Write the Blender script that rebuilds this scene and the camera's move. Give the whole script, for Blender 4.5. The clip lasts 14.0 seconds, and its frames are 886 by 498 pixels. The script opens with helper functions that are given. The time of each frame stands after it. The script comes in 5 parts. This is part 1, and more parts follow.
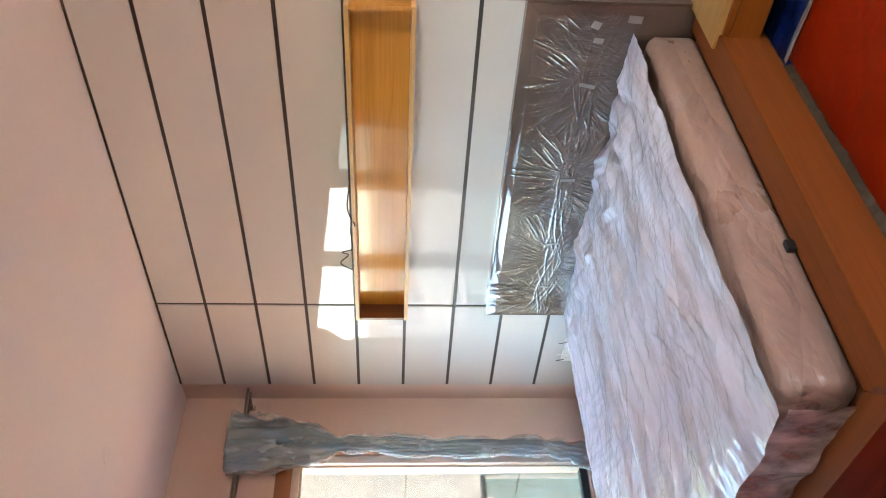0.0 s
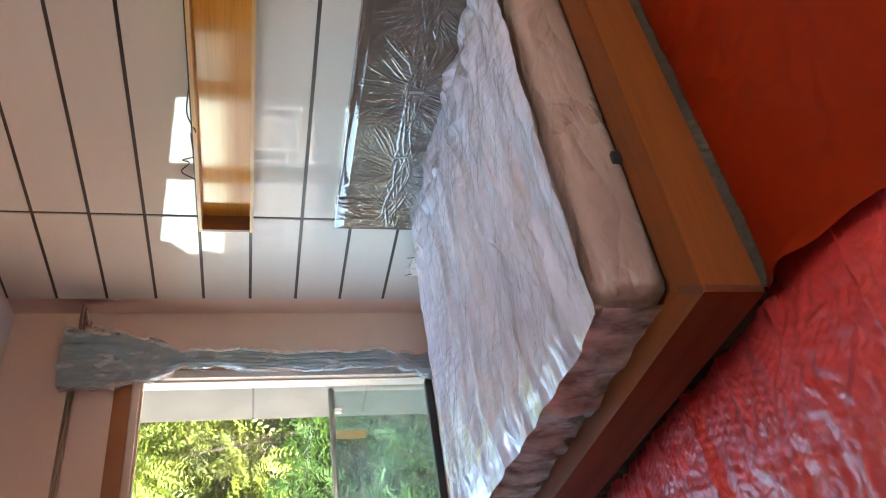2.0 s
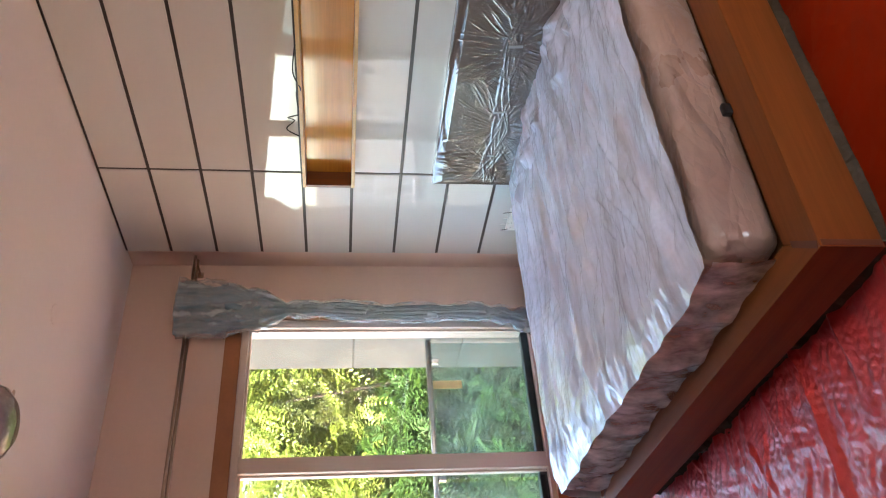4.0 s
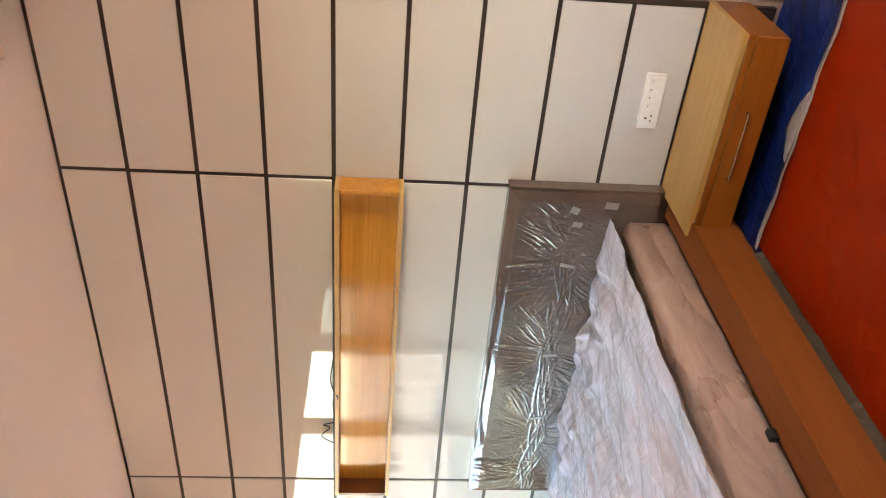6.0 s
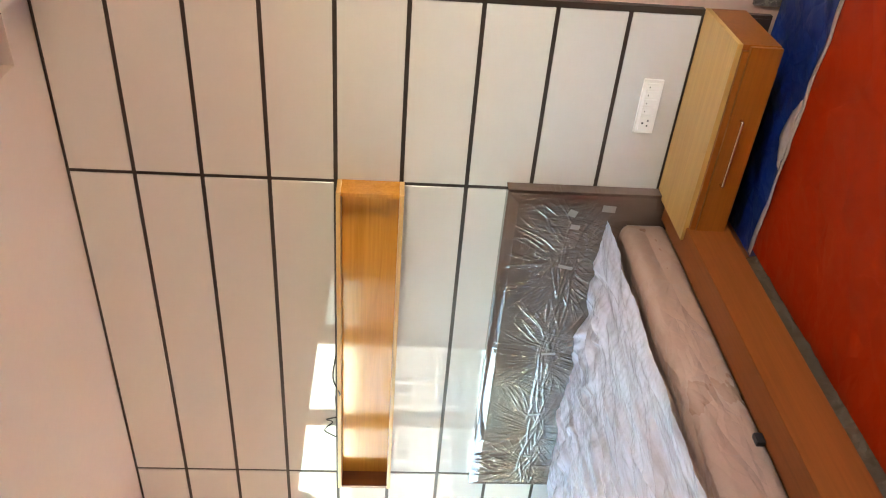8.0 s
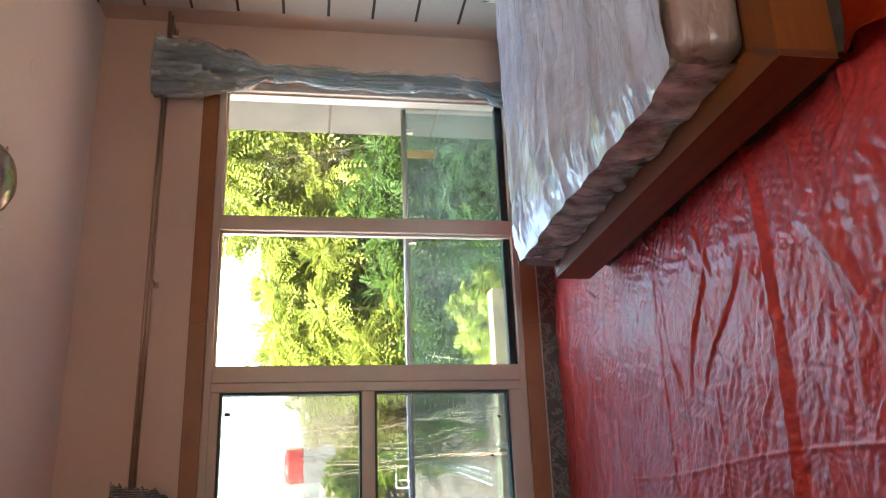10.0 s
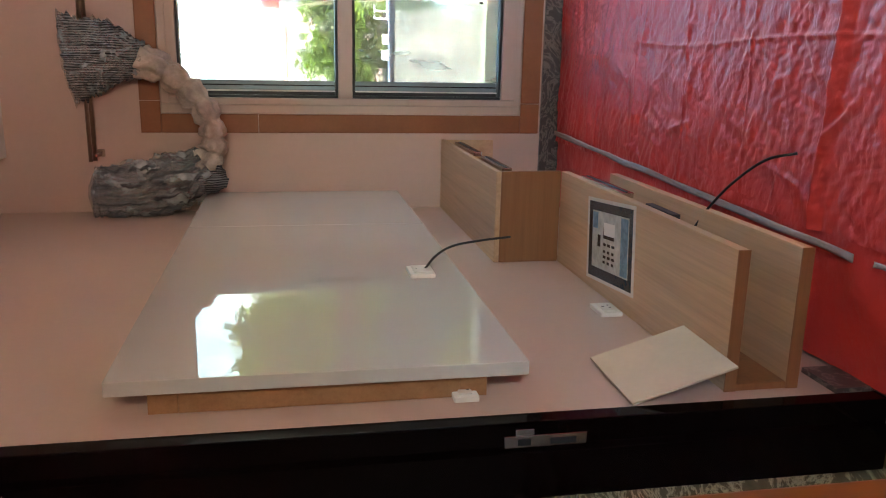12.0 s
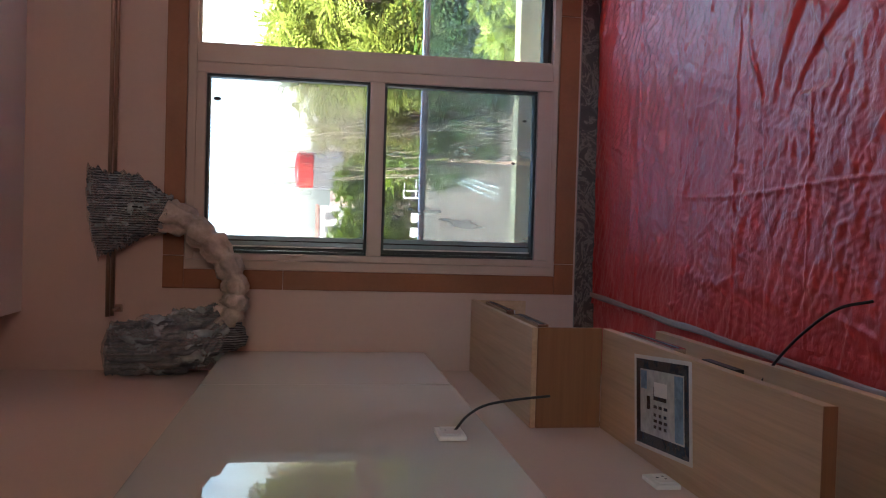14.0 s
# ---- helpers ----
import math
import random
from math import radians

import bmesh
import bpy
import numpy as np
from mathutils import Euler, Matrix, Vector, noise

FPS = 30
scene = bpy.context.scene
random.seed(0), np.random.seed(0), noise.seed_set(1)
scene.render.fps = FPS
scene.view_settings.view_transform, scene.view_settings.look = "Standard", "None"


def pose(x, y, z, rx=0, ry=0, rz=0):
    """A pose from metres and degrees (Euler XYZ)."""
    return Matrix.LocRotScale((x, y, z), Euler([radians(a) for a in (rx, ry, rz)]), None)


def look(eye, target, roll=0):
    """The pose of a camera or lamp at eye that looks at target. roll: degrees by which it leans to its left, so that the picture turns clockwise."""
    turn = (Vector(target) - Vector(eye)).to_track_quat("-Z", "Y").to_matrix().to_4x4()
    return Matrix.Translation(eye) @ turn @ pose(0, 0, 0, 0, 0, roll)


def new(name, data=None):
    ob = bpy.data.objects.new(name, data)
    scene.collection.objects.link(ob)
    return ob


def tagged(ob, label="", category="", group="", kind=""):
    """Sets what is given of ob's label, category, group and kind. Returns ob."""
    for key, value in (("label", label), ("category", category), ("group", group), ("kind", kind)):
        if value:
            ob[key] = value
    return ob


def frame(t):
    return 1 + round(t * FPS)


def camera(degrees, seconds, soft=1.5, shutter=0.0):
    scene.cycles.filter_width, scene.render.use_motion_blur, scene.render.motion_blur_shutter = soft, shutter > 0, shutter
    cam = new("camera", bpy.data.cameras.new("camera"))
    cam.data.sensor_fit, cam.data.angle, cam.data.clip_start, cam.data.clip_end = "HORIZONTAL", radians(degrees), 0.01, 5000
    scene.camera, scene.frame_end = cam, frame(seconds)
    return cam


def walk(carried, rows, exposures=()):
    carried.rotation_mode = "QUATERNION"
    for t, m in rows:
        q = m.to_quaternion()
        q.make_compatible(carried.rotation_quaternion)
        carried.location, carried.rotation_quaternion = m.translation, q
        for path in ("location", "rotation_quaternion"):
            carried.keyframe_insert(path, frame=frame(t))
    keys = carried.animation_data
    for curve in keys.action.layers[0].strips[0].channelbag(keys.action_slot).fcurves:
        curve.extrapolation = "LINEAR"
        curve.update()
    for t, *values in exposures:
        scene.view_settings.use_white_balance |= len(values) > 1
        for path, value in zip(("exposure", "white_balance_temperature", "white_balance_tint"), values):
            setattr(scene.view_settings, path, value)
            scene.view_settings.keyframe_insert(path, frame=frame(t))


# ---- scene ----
cam = camera(57.7, 14.0, soft=1.1)
PATH = [
    (0, (4.138, -2.883, 1.425), (2.714, -1.485, 1.305), -89.4),
    (0.5, (4.143, -2.956, 1.396), (2.467, -1.899, 1.122), -90.0),
    (1, (4.115, -2.972, 1.369), (2.463, -1.924, 0.953), -89.3),
    (1.5, (4.104, -2.957, 1.357), (2.551, -1.78, 0.908), -88.9),
    (2, (4.102, -2.934, 1.348), (2.595, -1.702, 0.89), -89.1),
    (2.5, (4.102, -2.958, 1.359), (2.577, -1.74, 0.923), -89.1),
    (2.7, (4.104, -2.964, 1.37), (2.543, -1.781, 0.966), -89.4),
    (4.8, (4.149, -2.952, 1.421), (2.565, -1.745, 1.236), -88.9),
    (5, (4.155, -2.93, 1.415), (2.621, -1.658, 1.243), -88.6),
    (5.5, (4.18, -2.898, 1.413), (2.87, -1.395, 1.261), -88.3),
    (6, (4.243, -2.855, 1.448), (3.11, -1.214, 1.287), -88.1),
    (6.5, (4.285, -2.82, 1.429), (3.255, -1.111, 1.285), -88.2),
    (7, (4.304, -2.821, 1.428), (3.283, -1.106, 1.299), -88.5),
    (7.2, (4.309, -2.824, 1.411), (3.292, -1.106, 1.294), -88.4),
    (9.3, (4.359, -2.946, 1.436), (2.713, -1.842, 1.165), -88.6),
    (9.5, (4.324, -2.918, 1.437), (2.608, -1.932, 1.151), -89.0),
    (10, (4.294, -2.981, 1.437), (2.427, -2.339, 1.118), -89.1),
    (10.5, (4.203, -2.985, 1.401), (2.274, -2.584, 1.054), -89.3),
    (11, (4.106, -3.004, 1.382), (2.148, -2.84, 1.007), -89.4),
    (11.5, (4.025, -2.995, 1.393), (2.083, -3.275, 1.008), -90.2),
    (12, (3.92, -2.886, 1.402), (2.012, -3.361, 1.034), -91.4),
    (12.5, (3.857, -2.885, 1.406), (1.945, -3.351, 1.051), -91.7),
    (13, (3.787, -2.939, 1.401), (1.846, -3.279, 1.062), -90.6),
    (13.5, (3.73, -2.977, 1.375), (1.759, -3.119, 1.064), -89.4),
    (14, (3.725, -2.994, 1.385), (1.749, -3.036, 1.08), -88.5),
]
walk(cam, [(t, look(eye, target, roll)) for t, eye, target, roll in PATH],
     exposures=[(0.0, 5.12, 6700, 5), (0.5, 4.92, 6500, 4), (1.5, 4.5, 6750, 5), (2.5, 4.92, 6650, 6), (5.0, 4.6, 6750, 8), (6.0, 5.18, 7600, 6), (7.2, 5.45, 7450, 0), (9.3, 4.8, 6800, 4), (10.0, 4.4, 7150, 5), (10.5, 4.1, 7200, 7), (11.0, 3.95, 7300, 8), (11.5, 4.4, 7000, 5), (12.0, 5.05, 6650, 2), (12.5, 5.15, 6500, 3), (13.2, 5.15, 6300, 3), (13.6, 4.33, 6250, 6), (14.0, 3.97, 6330, 12)])

# ---- sky and sun ----
world = bpy.data.worlds.new("sky")
scene.world = world
world.use_nodes = True
wn = world.node_tree.nodes
sky = wn.new("ShaderNodeTexSky")
sky.sky_type, sky.sun_disc = "NISHITA", False
sky.sun_elevation, sky.sun_rotation = radians(50.5), radians(137.7)
sky.dust_density, sky.air_density, sky.ozone_density = 2.0, 1.0, 0.0
world.node_tree.links.new(sky.outputs[0], wn["Background"].inputs[0])
wn["Background"].inputs[1].default_value = 0.15
sun = new("sun", bpy.data.lights.new("sun", "SUN"))
sun.data.energy, sun.data.angle, sun.data.color = 5.0, radians(0.5), (1.0, 0.95, 0.86)
sun.matrix_world = look((5.0, -5.5, 9.0), (0.0, 0.0, 0.0))

# fill light: a lamp added in an unseen opening of the east wall
lamp = new("east_fill", bpy.data.lights.new("east_fill", "AREA"))
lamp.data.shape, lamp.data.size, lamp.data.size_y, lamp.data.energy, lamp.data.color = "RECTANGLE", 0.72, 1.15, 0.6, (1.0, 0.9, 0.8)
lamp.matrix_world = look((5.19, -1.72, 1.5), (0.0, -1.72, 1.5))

# ---- materials ----
def tree_of(name):
    m = bpy.data.materials.new(name)
    m.use_nodes = True
    nt = m.node_tree
    return m, nt, nt.nodes["Principled BSDF"]


def link(nt, a, b):
    nt.links.new(a, b)


def coords(nt, scale=(1, 1, 1)):
    tc = nt.nodes.new("ShaderNodeTexCoord")
    mp = nt.nodes.new("ShaderNodeMapping")
    mp.inputs["Scale"].default_value = scale
    link(nt, tc.outputs["Object"], mp.inputs["Vector"])
    return mp.outputs["Vector"]


def noise_tex(nt, vec, scale, detail=5.0, rough=0.55, distort=0.0):
    n = nt.nodes.new("ShaderNodeTexNoise")
    n.inputs["Scale"].default_value = scale
    n.inputs["Detail"].default_value = detail
    n.inputs["Roughness"].default_value = rough
    n.inputs["Distortion"].default_value = distort
    link(nt, vec, n.inputs["Vector"])
    return n.outputs["Fac"]


def ramp(nt, fac, stops):
    r = nt.nodes.new("ShaderNodeValToRGB")
    els = r.color_ramp.elements
    while len(els) < len(stops):
        els.new(0.5)
    for e, (p, c) in zip(els, stops):
        e.position, e.color = p, (*c, 1)
    link(nt, fac, r.inputs["Fac"])
    return r.outputs["Color"]


def bump(nt, bsdf, height, strength, dist=0.01, chain=None):
    b = nt.nodes.new("ShaderNodeBump")
    b.inputs["Strength"].default_value = strength
    b.inputs["Distance"].default_value = dist
    link(nt, height, b.inputs["Height"])
    if chain is not None:
        link(nt, chain, b.inputs["Normal"])
    link(nt, b.outputs["Normal"], bsdf.inputs["Normal"])
    return b.outputs["Normal"]


def mixed(nt, a, b, amount=0.5, mode="MULTIPLY"):
    m = nt.nodes.new("ShaderNodeMix")
    m.data_type, m.blend_type = "RGBA", mode
    m.inputs[0].default_value = amount
    link(nt, a, m.inputs[6])
    link(nt, b, m.inputs[7])
    return m.outputs[2]


def scaled(c, k):
    return tuple(min(1.0, v * k) for v in c)


def surface(name, colour, rough=0.5, metal=0.0, var=0.08, big=1.5, fine=60.0, relief=0.15, relief_scale=80.0, coat=0.0, stretch=(1, 1, 1), dist=0.004, rough_var=0.06):
    """A plain surface with broad stains, fine grain, uneven gloss and fine relief."""
    m, nt, p = tree_of(name)
    v = coords(nt, stretch)
    broad = ramp(nt, noise_tex(nt, v, big, 4), [(0.3, scaled(colour, 1 - var)), (0.7, scaled(colour, 1 + var))])
    grain = ramp(nt, noise_tex(nt, v, fine, 6), [(0.3, (1 - var,) * 3), (0.7, (1, 1, 1))])
    link(nt, mixed(nt, broad, grain, 0.7), p.inputs["Base Color"])
    r = nt.nodes.new("ShaderNodeMapRange")
    r.inputs["To Min"].default_value, r.inputs["To Max"].default_value = max(0.0, rough - rough_var), min(1.0, rough + rough_var)
    link(nt, noise_tex(nt, v, big * 5, 4), r.inputs["Value"])
    link(nt, r.outputs["Result"], p.inputs["Roughness"])
    p.inputs["Metallic"].default_value = metal
    if coat:
        p.inputs["Coat Weight"].default_value, p.inputs["Coat Roughness"].default_value = coat, 0.04
    if relief:
        bump(nt, p, noise_tex(nt, v, relief_scale, 5), relief, dist)
    return m


def veneer(name, light, dark, rough=0.35, along=0, coat=0.0, scale=1.0, spec=0.5):
    """Straight-grained wood laminate; the grain runs along the given axis."""
    m, nt, p = tree_of(name)
    s = [14.0 * scale] * 3
    s[along] = 0.7 * scale
    v = coords(nt, tuple(s))
    wide = ramp(nt, noise_tex(nt, v, 1.0, 6, 0.6, 0.6), [(0.25, dark), (0.5, light), (0.75, scaled(light, 1.12))])
    s2 = [90.0 * scale] * 3
    s2[along] = 2.0 * scale
    v2 = coords(nt, tuple(s2))
    fine = noise_tex(nt, v2, 1.0, 4, 0.7)
    streak = ramp(nt, fine, [(0.3, (0.82, 0.80, 0.78)), (0.6, (1, 1, 1))])
    link(nt, mixed(nt, wide, streak, 0.8), p.inputs["Base Color"])
    p.inputs["Roughness"].default_value = rough
    p.inputs["Specular IOR Level"].default_value = spec
    if coat:
        p.inputs["Coat Weight"].default_value, p.inputs["Coat Roughness"].default_value = coat, 0.05
    bump(nt, p, fine, 0.06, 0.002)
    return m


def facets(nt, vec, scale, slope, warp=0.25):
    """Height of flat facets between sharp creases, with the given slope, in metres."""
    n = nt.nodes.new("ShaderNodeTexNoise")
    n.inputs["Scale"].default_value, n.inputs["Detail"].default_value = scale * 0.5, 3
    link(nt, vec, n.inputs["Vector"])
    add = nt.nodes.new("ShaderNodeVectorMath")
    add.operation = "MULTIPLY_ADD"
    add.inputs[1].default_value = (warp * 2 / scale,) * 3
    link(nt, n.outputs["Color"], add.inputs[0])
    link(nt, vec, add.inputs[2])
    vor = nt.nodes.new("ShaderNodeTexVoronoi")
    vor.feature = "DISTANCE_TO_EDGE"
    vor.inputs["Scale"].default_value = scale
    link(nt, add.outputs[0], vor.inputs["Vector"])
    m = nt.nodes.new("ShaderNodeMath")
    m.operation = "MULTIPLY"
    m.inputs[1].default_value = slope / scale
    link(nt, vor.outputs["Distance"], m.inputs[0])
    return m.outputs[0]


def total(nt, *values):
    out = values[0]
    for v in values[1:]:
        m = nt.nodes.new("ShaderNodeMath")
        link(nt, out, m.inputs[0])
        link(nt, v, m.inputs[1])
        out = m.outputs[0]
    return out


def crumpled(name, colour, rough, scale, slope, var=0.12, stretch=(1, 1, 1), coat=0.0, spec=0.5):
    """Creased sheet plastic: flat facets of three sizes between sharp creases."""
    m, nt, p = tree_of(name)
    v = coords(nt, stretch)
    broad = ramp(nt, noise_tex(nt, v, 2.0, 5), [(0.3, scaled(colour, 1 - var)), (0.7, scaled(colour, 1 + var))])
    link(nt, broad, p.inputs["Base Color"])
    r = nt.nodes.new("ShaderNodeMapRange")
    r.inputs["To Min"].default_value, r.inputs["To Max"].default_value = rough * 0.7, rough * 1.3
    link(nt, noise_tex(nt, v, 6.0, 4), r.inputs["Value"])
    link(nt, r.outputs["Result"], p.inputs["Roughness"])
    p.inputs["Specular IOR Level"].default_value = spec
    patch = nt.nodes.new("ShaderNodeMapRange")
    patch.inputs["From Min"].default_value, patch.inputs["From Max"].default_value = 0.38, 0.66
    patch.inputs["To Min"].default_value, patch.inputs["To Max"].default_value = 0.25, 1.3
    link(nt, noise_tex(nt, v, scale * 0.16, 3), patch.inputs["Value"])
    fine = nt.nodes.new("ShaderNodeMath")
    fine.operation = "MULTIPLY"
    link(nt, total(nt, facets(nt, v, scale * 2.1, slope, 0.4), facets(nt, v, scale * 4.3, slope * 0.6, 0.4)), fine.inputs[0])
    link(nt, patch.outputs["Result"], fine.inputs[1])
    bump(nt, p, total(nt, facets(nt, v, scale, slope * 0.9), fine.outputs[0]), 1.0, 1.0)
    if coat:
        p.inputs["Coat Weight"].default_value, p.inputs["Coat Roughness"].default_value = coat, 0.05
    return m


def gathered_film(name, colour):
    """Padding under clear film drawn together along a level line: fine streaks fan out above and below it."""
    m, nt, p = tree_of(name)
    v = coords(nt)
    link(nt, ramp(nt, noise_tex(nt, v, 3.0, 5), [(0.3, scaled(colour, 0.8)), (0.7, scaled(colour, 1.25))]), p.inputs["Base Color"])
    p.inputs["Roughness"].default_value = 0.5
    p.inputs["Specular IOR Level"].default_value = 0.1
    p.inputs["Coat Weight"].default_value, p.inputs["Coat Roughness"].default_value = 1.0, 0.05
    p.inputs["Coat IOR"].default_value = 1.8
    sep = nt.nodes.new("ShaderNodeSeparateXYZ")
    link(nt, v, sep.inputs[0])

    def calc(op, a, c, d=None):
        k = nt.nodes.new("ShaderNodeMath")
        k.operation = op
        for i, q in enumerate((a, c, d)):
            if q is None:
                continue
            if isinstance(q, (int, float)):
                k.inputs[i].default_value = q
            else:
                link(nt, q, k.inputs[i])
        return k.outputs[0]

    away = calc("SUBTRACT", sep.outputs["Z"], 0.358)
    lean = calc("MULTIPLY", calc("SUBTRACT", noise_tex(nt, coords(nt, (3.2, 0.0, 0.6)), 1.0, 2), 0.5), 5.0)
    across = calc("MULTIPLY_ADD", away, lean, sep.outputs["X"])
    comb = nt.nodes.new("ShaderNodeCombineXYZ")
    link(nt, calc("MULTIPLY", across, 55.0), comb.inputs["X"])
    link(nt, calc("MULTIPLY", sep.outputs["Z"], 5.0), comb.inputs["Z"])
    streak = noise_tex(nt, comb.outputs[0], 1.0, 4, 0.6)
    reach = nt.nodes.new("ShaderNodeMapRange")
    reach.inputs["From Min"].default_value, reach.inputs["From Max"].default_value = 0.26, 0.03
    reach.inputs["To Min"].default_value, reach.inputs["To Max"].default_value = 0.0, 1.0
    link(nt, calc("ABSOLUTE", away, 0), reach.inputs["Value"])
    some = nt.nodes.new("ShaderNodeMapRange")
    some.inputs["From Min"].default_value, some.inputs["From Max"].default_value = 0.36, 0.62
    some.inputs["To Min"].default_value, some.inputs["To Max"].default_value = 0.12, 1.0
    link(nt, noise_tex(nt, coords(nt, (1.8, 1, 1.2)), 1.3, 2), some.inputs["Value"])
    tall = calc("MULTIPLY", calc("MULTIPLY", streak, reach.outputs["Result"]), calc("MULTIPLY", some.outputs["Result"], 0.03))
    bump(nt, p, total(nt, tall, facets(nt, coords(nt, (1, 1, 0.5)), 14.0, 0.05)), 1.0, 1.0)
    return m


def clear_film(name, amount=0.3, tint=(0.72, 0.8, 0.82), slope=0.5):
    """Thin clear film: mostly see-through, with sharp glints and a milky veil."""
    m, nt, p = tree_of(name)
    out = nt.nodes["Material Output"]
    tr = nt.nodes.new("ShaderNodeBsdfTransparent")
    p.inputs["Base Color"].default_value = (*tint, 1)
    p.inputs["Roughness"].default_value = 0.16
    p.inputs["Specular IOR Level"].default_value = 1.0
    v = coords(nt, (1, 1, 0.6))
    bump(nt, p, facets(nt, v, 28.0, slope), 1.0, 1.0)
    mr = nt.nodes.new("ShaderNodeMapRange")
    mr.inputs["From Min"].default_value, mr.inputs["From Max"].default_value = 0.35, 0.7
    mr.inputs["To Min"].default_value, mr.inputs["To Max"].default_value = amount * 0.4, amount * 1.7
    link(nt, noise_tex(nt, v, 14.0, 5), mr.inputs["Value"])
    mx = nt.nodes.new("ShaderNodeMixShader")
    link(nt, mr.outputs["Result"], mx.inputs[0])
    link(nt, tr.outputs[0], mx.inputs[1])
    link(nt, p.outputs[0], mx.inputs[2])
    link(nt, mx.outputs[0], out.inputs["Surface"])
    return m


def marble(name, ground_colour, vein, scale=2.0, rough=0.2):
    m, nt, p = tree_of(name)
    v = coords(nt)
    n = noise_tex(nt, v, scale, 8, 0.65, 2.5)
    c = ramp(nt, n, [(0.3, scaled(ground_colour, 0.7)), (0.48, ground_colour), (0.52, vein), (0.57, ground_colour)])
    link(nt, c, p.inputs["Base Color"])
    p.inputs["Roughness"].default_value = rough
    return m


def foliage(name, colour, lit):
    """Leaves: a little gloss above, light shining through them, tone varying from clump to clump and leaf to leaf."""
    m, nt, p = tree_of(name)
    out = nt.nodes["Material Output"]
    v = coords(nt)
    geo = nt.nodes.new("ShaderNodeNewGeometry")
    tone = ramp(nt, noise_tex(nt, v, 1.1, 4), [(0.3, scaled(colour, 0.45)), (0.5, colour), (0.72, scaled(colour, 1.35))])
    leafwise = ramp(nt, geo.outputs["Random Per Island"], [(0.0, (0.6, 0.65, 0.5)), (1.0, (1, 1, 1))])
    link(nt, mixed(nt, tone, leafwise, 1.0), p.inputs["Base Color"])
    p.inputs["Roughness"].default_value = 0.5
    p.inputs["Specular IOR Level"].default_value = 0.15
    tl = nt.nodes.new("ShaderNodeBsdfTranslucent")
    tl.inputs[0].default_value = (*lit, 1)
    mx = nt.nodes.new("ShaderNodeMixShader")
    mx.inputs[0].default_value = 0.4
    link(nt, p.outputs[0], mx.inputs[1])
    link(nt, tl.outputs[0], mx.inputs[2])
    link(nt, mx.outputs[0], out.inputs["Surface"])
    return m


def pane_glass(name, tint, dirt=0.04, gloss=0.07):
    """Clear glass: it lets light straight through, mirrors a little and carries a film of dust."""
    m, nt, p = tree_of(name)
    out = nt.nodes["Material Output"]
    tr = nt.nodes.new("ShaderNodeBsdfTransparent")
    tr.inputs[0].default_value = (*tint, 1)
    gl = nt.nodes.new("ShaderNodeBsdfGlossy")
    gl.inputs["Roughness"].default_value = 0.02
    df = nt.nodes.new("ShaderNodeBsdfDiffuse")
    df.inputs[0].default_value = (0.6, 0.62, 0.62, 1)
    a = nt.nodes.new("ShaderNodeMixShader")
    a.inputs[0].default_value = gloss
    b = nt.nodes.new("ShaderNodeMixShader")
    v = coords(nt, (1, 1, 0.3))
    mr = nt.nodes.new("ShaderNodeMapRange")
    mr.inputs["From Min"].default_value, mr.inputs["From Max"].default_value = 0.35, 0.75
    mr.inputs["To Min"].default_value, mr.inputs["To Max"].default_value = dirt * 0.3, dirt * 1.6
    link(nt, noise_tex(nt, v, 9, 6), mr.inputs["Value"])
    link(nt, tr.outputs[0], a.inputs[1])
    link(nt, gl.outputs[0], a.inputs[2])
    link(nt, mr.outputs["Result"], b.inputs[0])
    link(nt, a.outputs[0], b.inputs[1])
    link(nt, df.outputs[0], b.inputs[2])
    link(nt, b.outputs[0], out.inputs["Surface"])
    return m


def striped(name, dark, pale, scale):
    """Pleat light and shade put into the colour: thin pale and dark stripes down the cloth, uneven from fold to fold.
    """
    m, nt, p = tree_of(name)
    w = nt.nodes.new("ShaderNodeTexWave")
    w.bands_direction = "Y"
    w.inputs["Scale"].default_value, w.inputs["Distortion"].default_value = scale, 7.0
    w.inputs["Detail"].default_value, w.inputs["Detail Scale"].default_value = 2.0, 0.6
    link(nt, coords(nt, (0.3, 1.0, 0.3)), w.inputs["Vector"])
    lines = ramp(nt, w.outputs["Fac"], [(0.3, dark), (0.7, pale)])
    stains = ramp(nt, noise_tex(nt, coords(nt), 7.0, 4), [(0.35, (0.6, 0.6, 0.6)), (0.65, (1, 1, 1))])
    link(nt, mixed(nt, lines, stains, 1.0), p.inputs["Base Color"])
    p.inputs["Roughness"].default_value = 0.5
    bump(nt, p, noise_tex(nt, coords(nt, (2, 9, 0.6)), 16.0, 5), 0.6, 0.01)
    return m


PEACH = surface("peach_wall_paint", (0.60, 0.44, 0.365), 0.4, var=0.04, big=0.9, fine=40, relief=0.06, relief_scale=60, rough_var=0.02)
CEIL = surface("ceiling_paint", (0.74, 0.66, 0.62), 0.6, var=0.03, big=0.8, fine=30, relief=0.06, relief_scale=90)
LAMINATE = surface("white_gloss_laminate", (0.57, 0.545, 0.51), 0.004, var=0.015, big=0.6, fine=90, relief=0.004, relief_scale=12, rough_var=0.004)
LAMINATE.node_tree.nodes["Principled BSDF"].inputs["Specular IOR Level"].default_value = 0.8
GROOVE = surface("dark_brown_groove", (0.035, 0.022, 0.016), 0.4, var=0.15)
SHELFWOOD = veneer("glossy_amber_veneer", (0.56, 0.25, 0.04), (0.42, 0.17, 0.022), 0.1, along=0, coat=0.6)
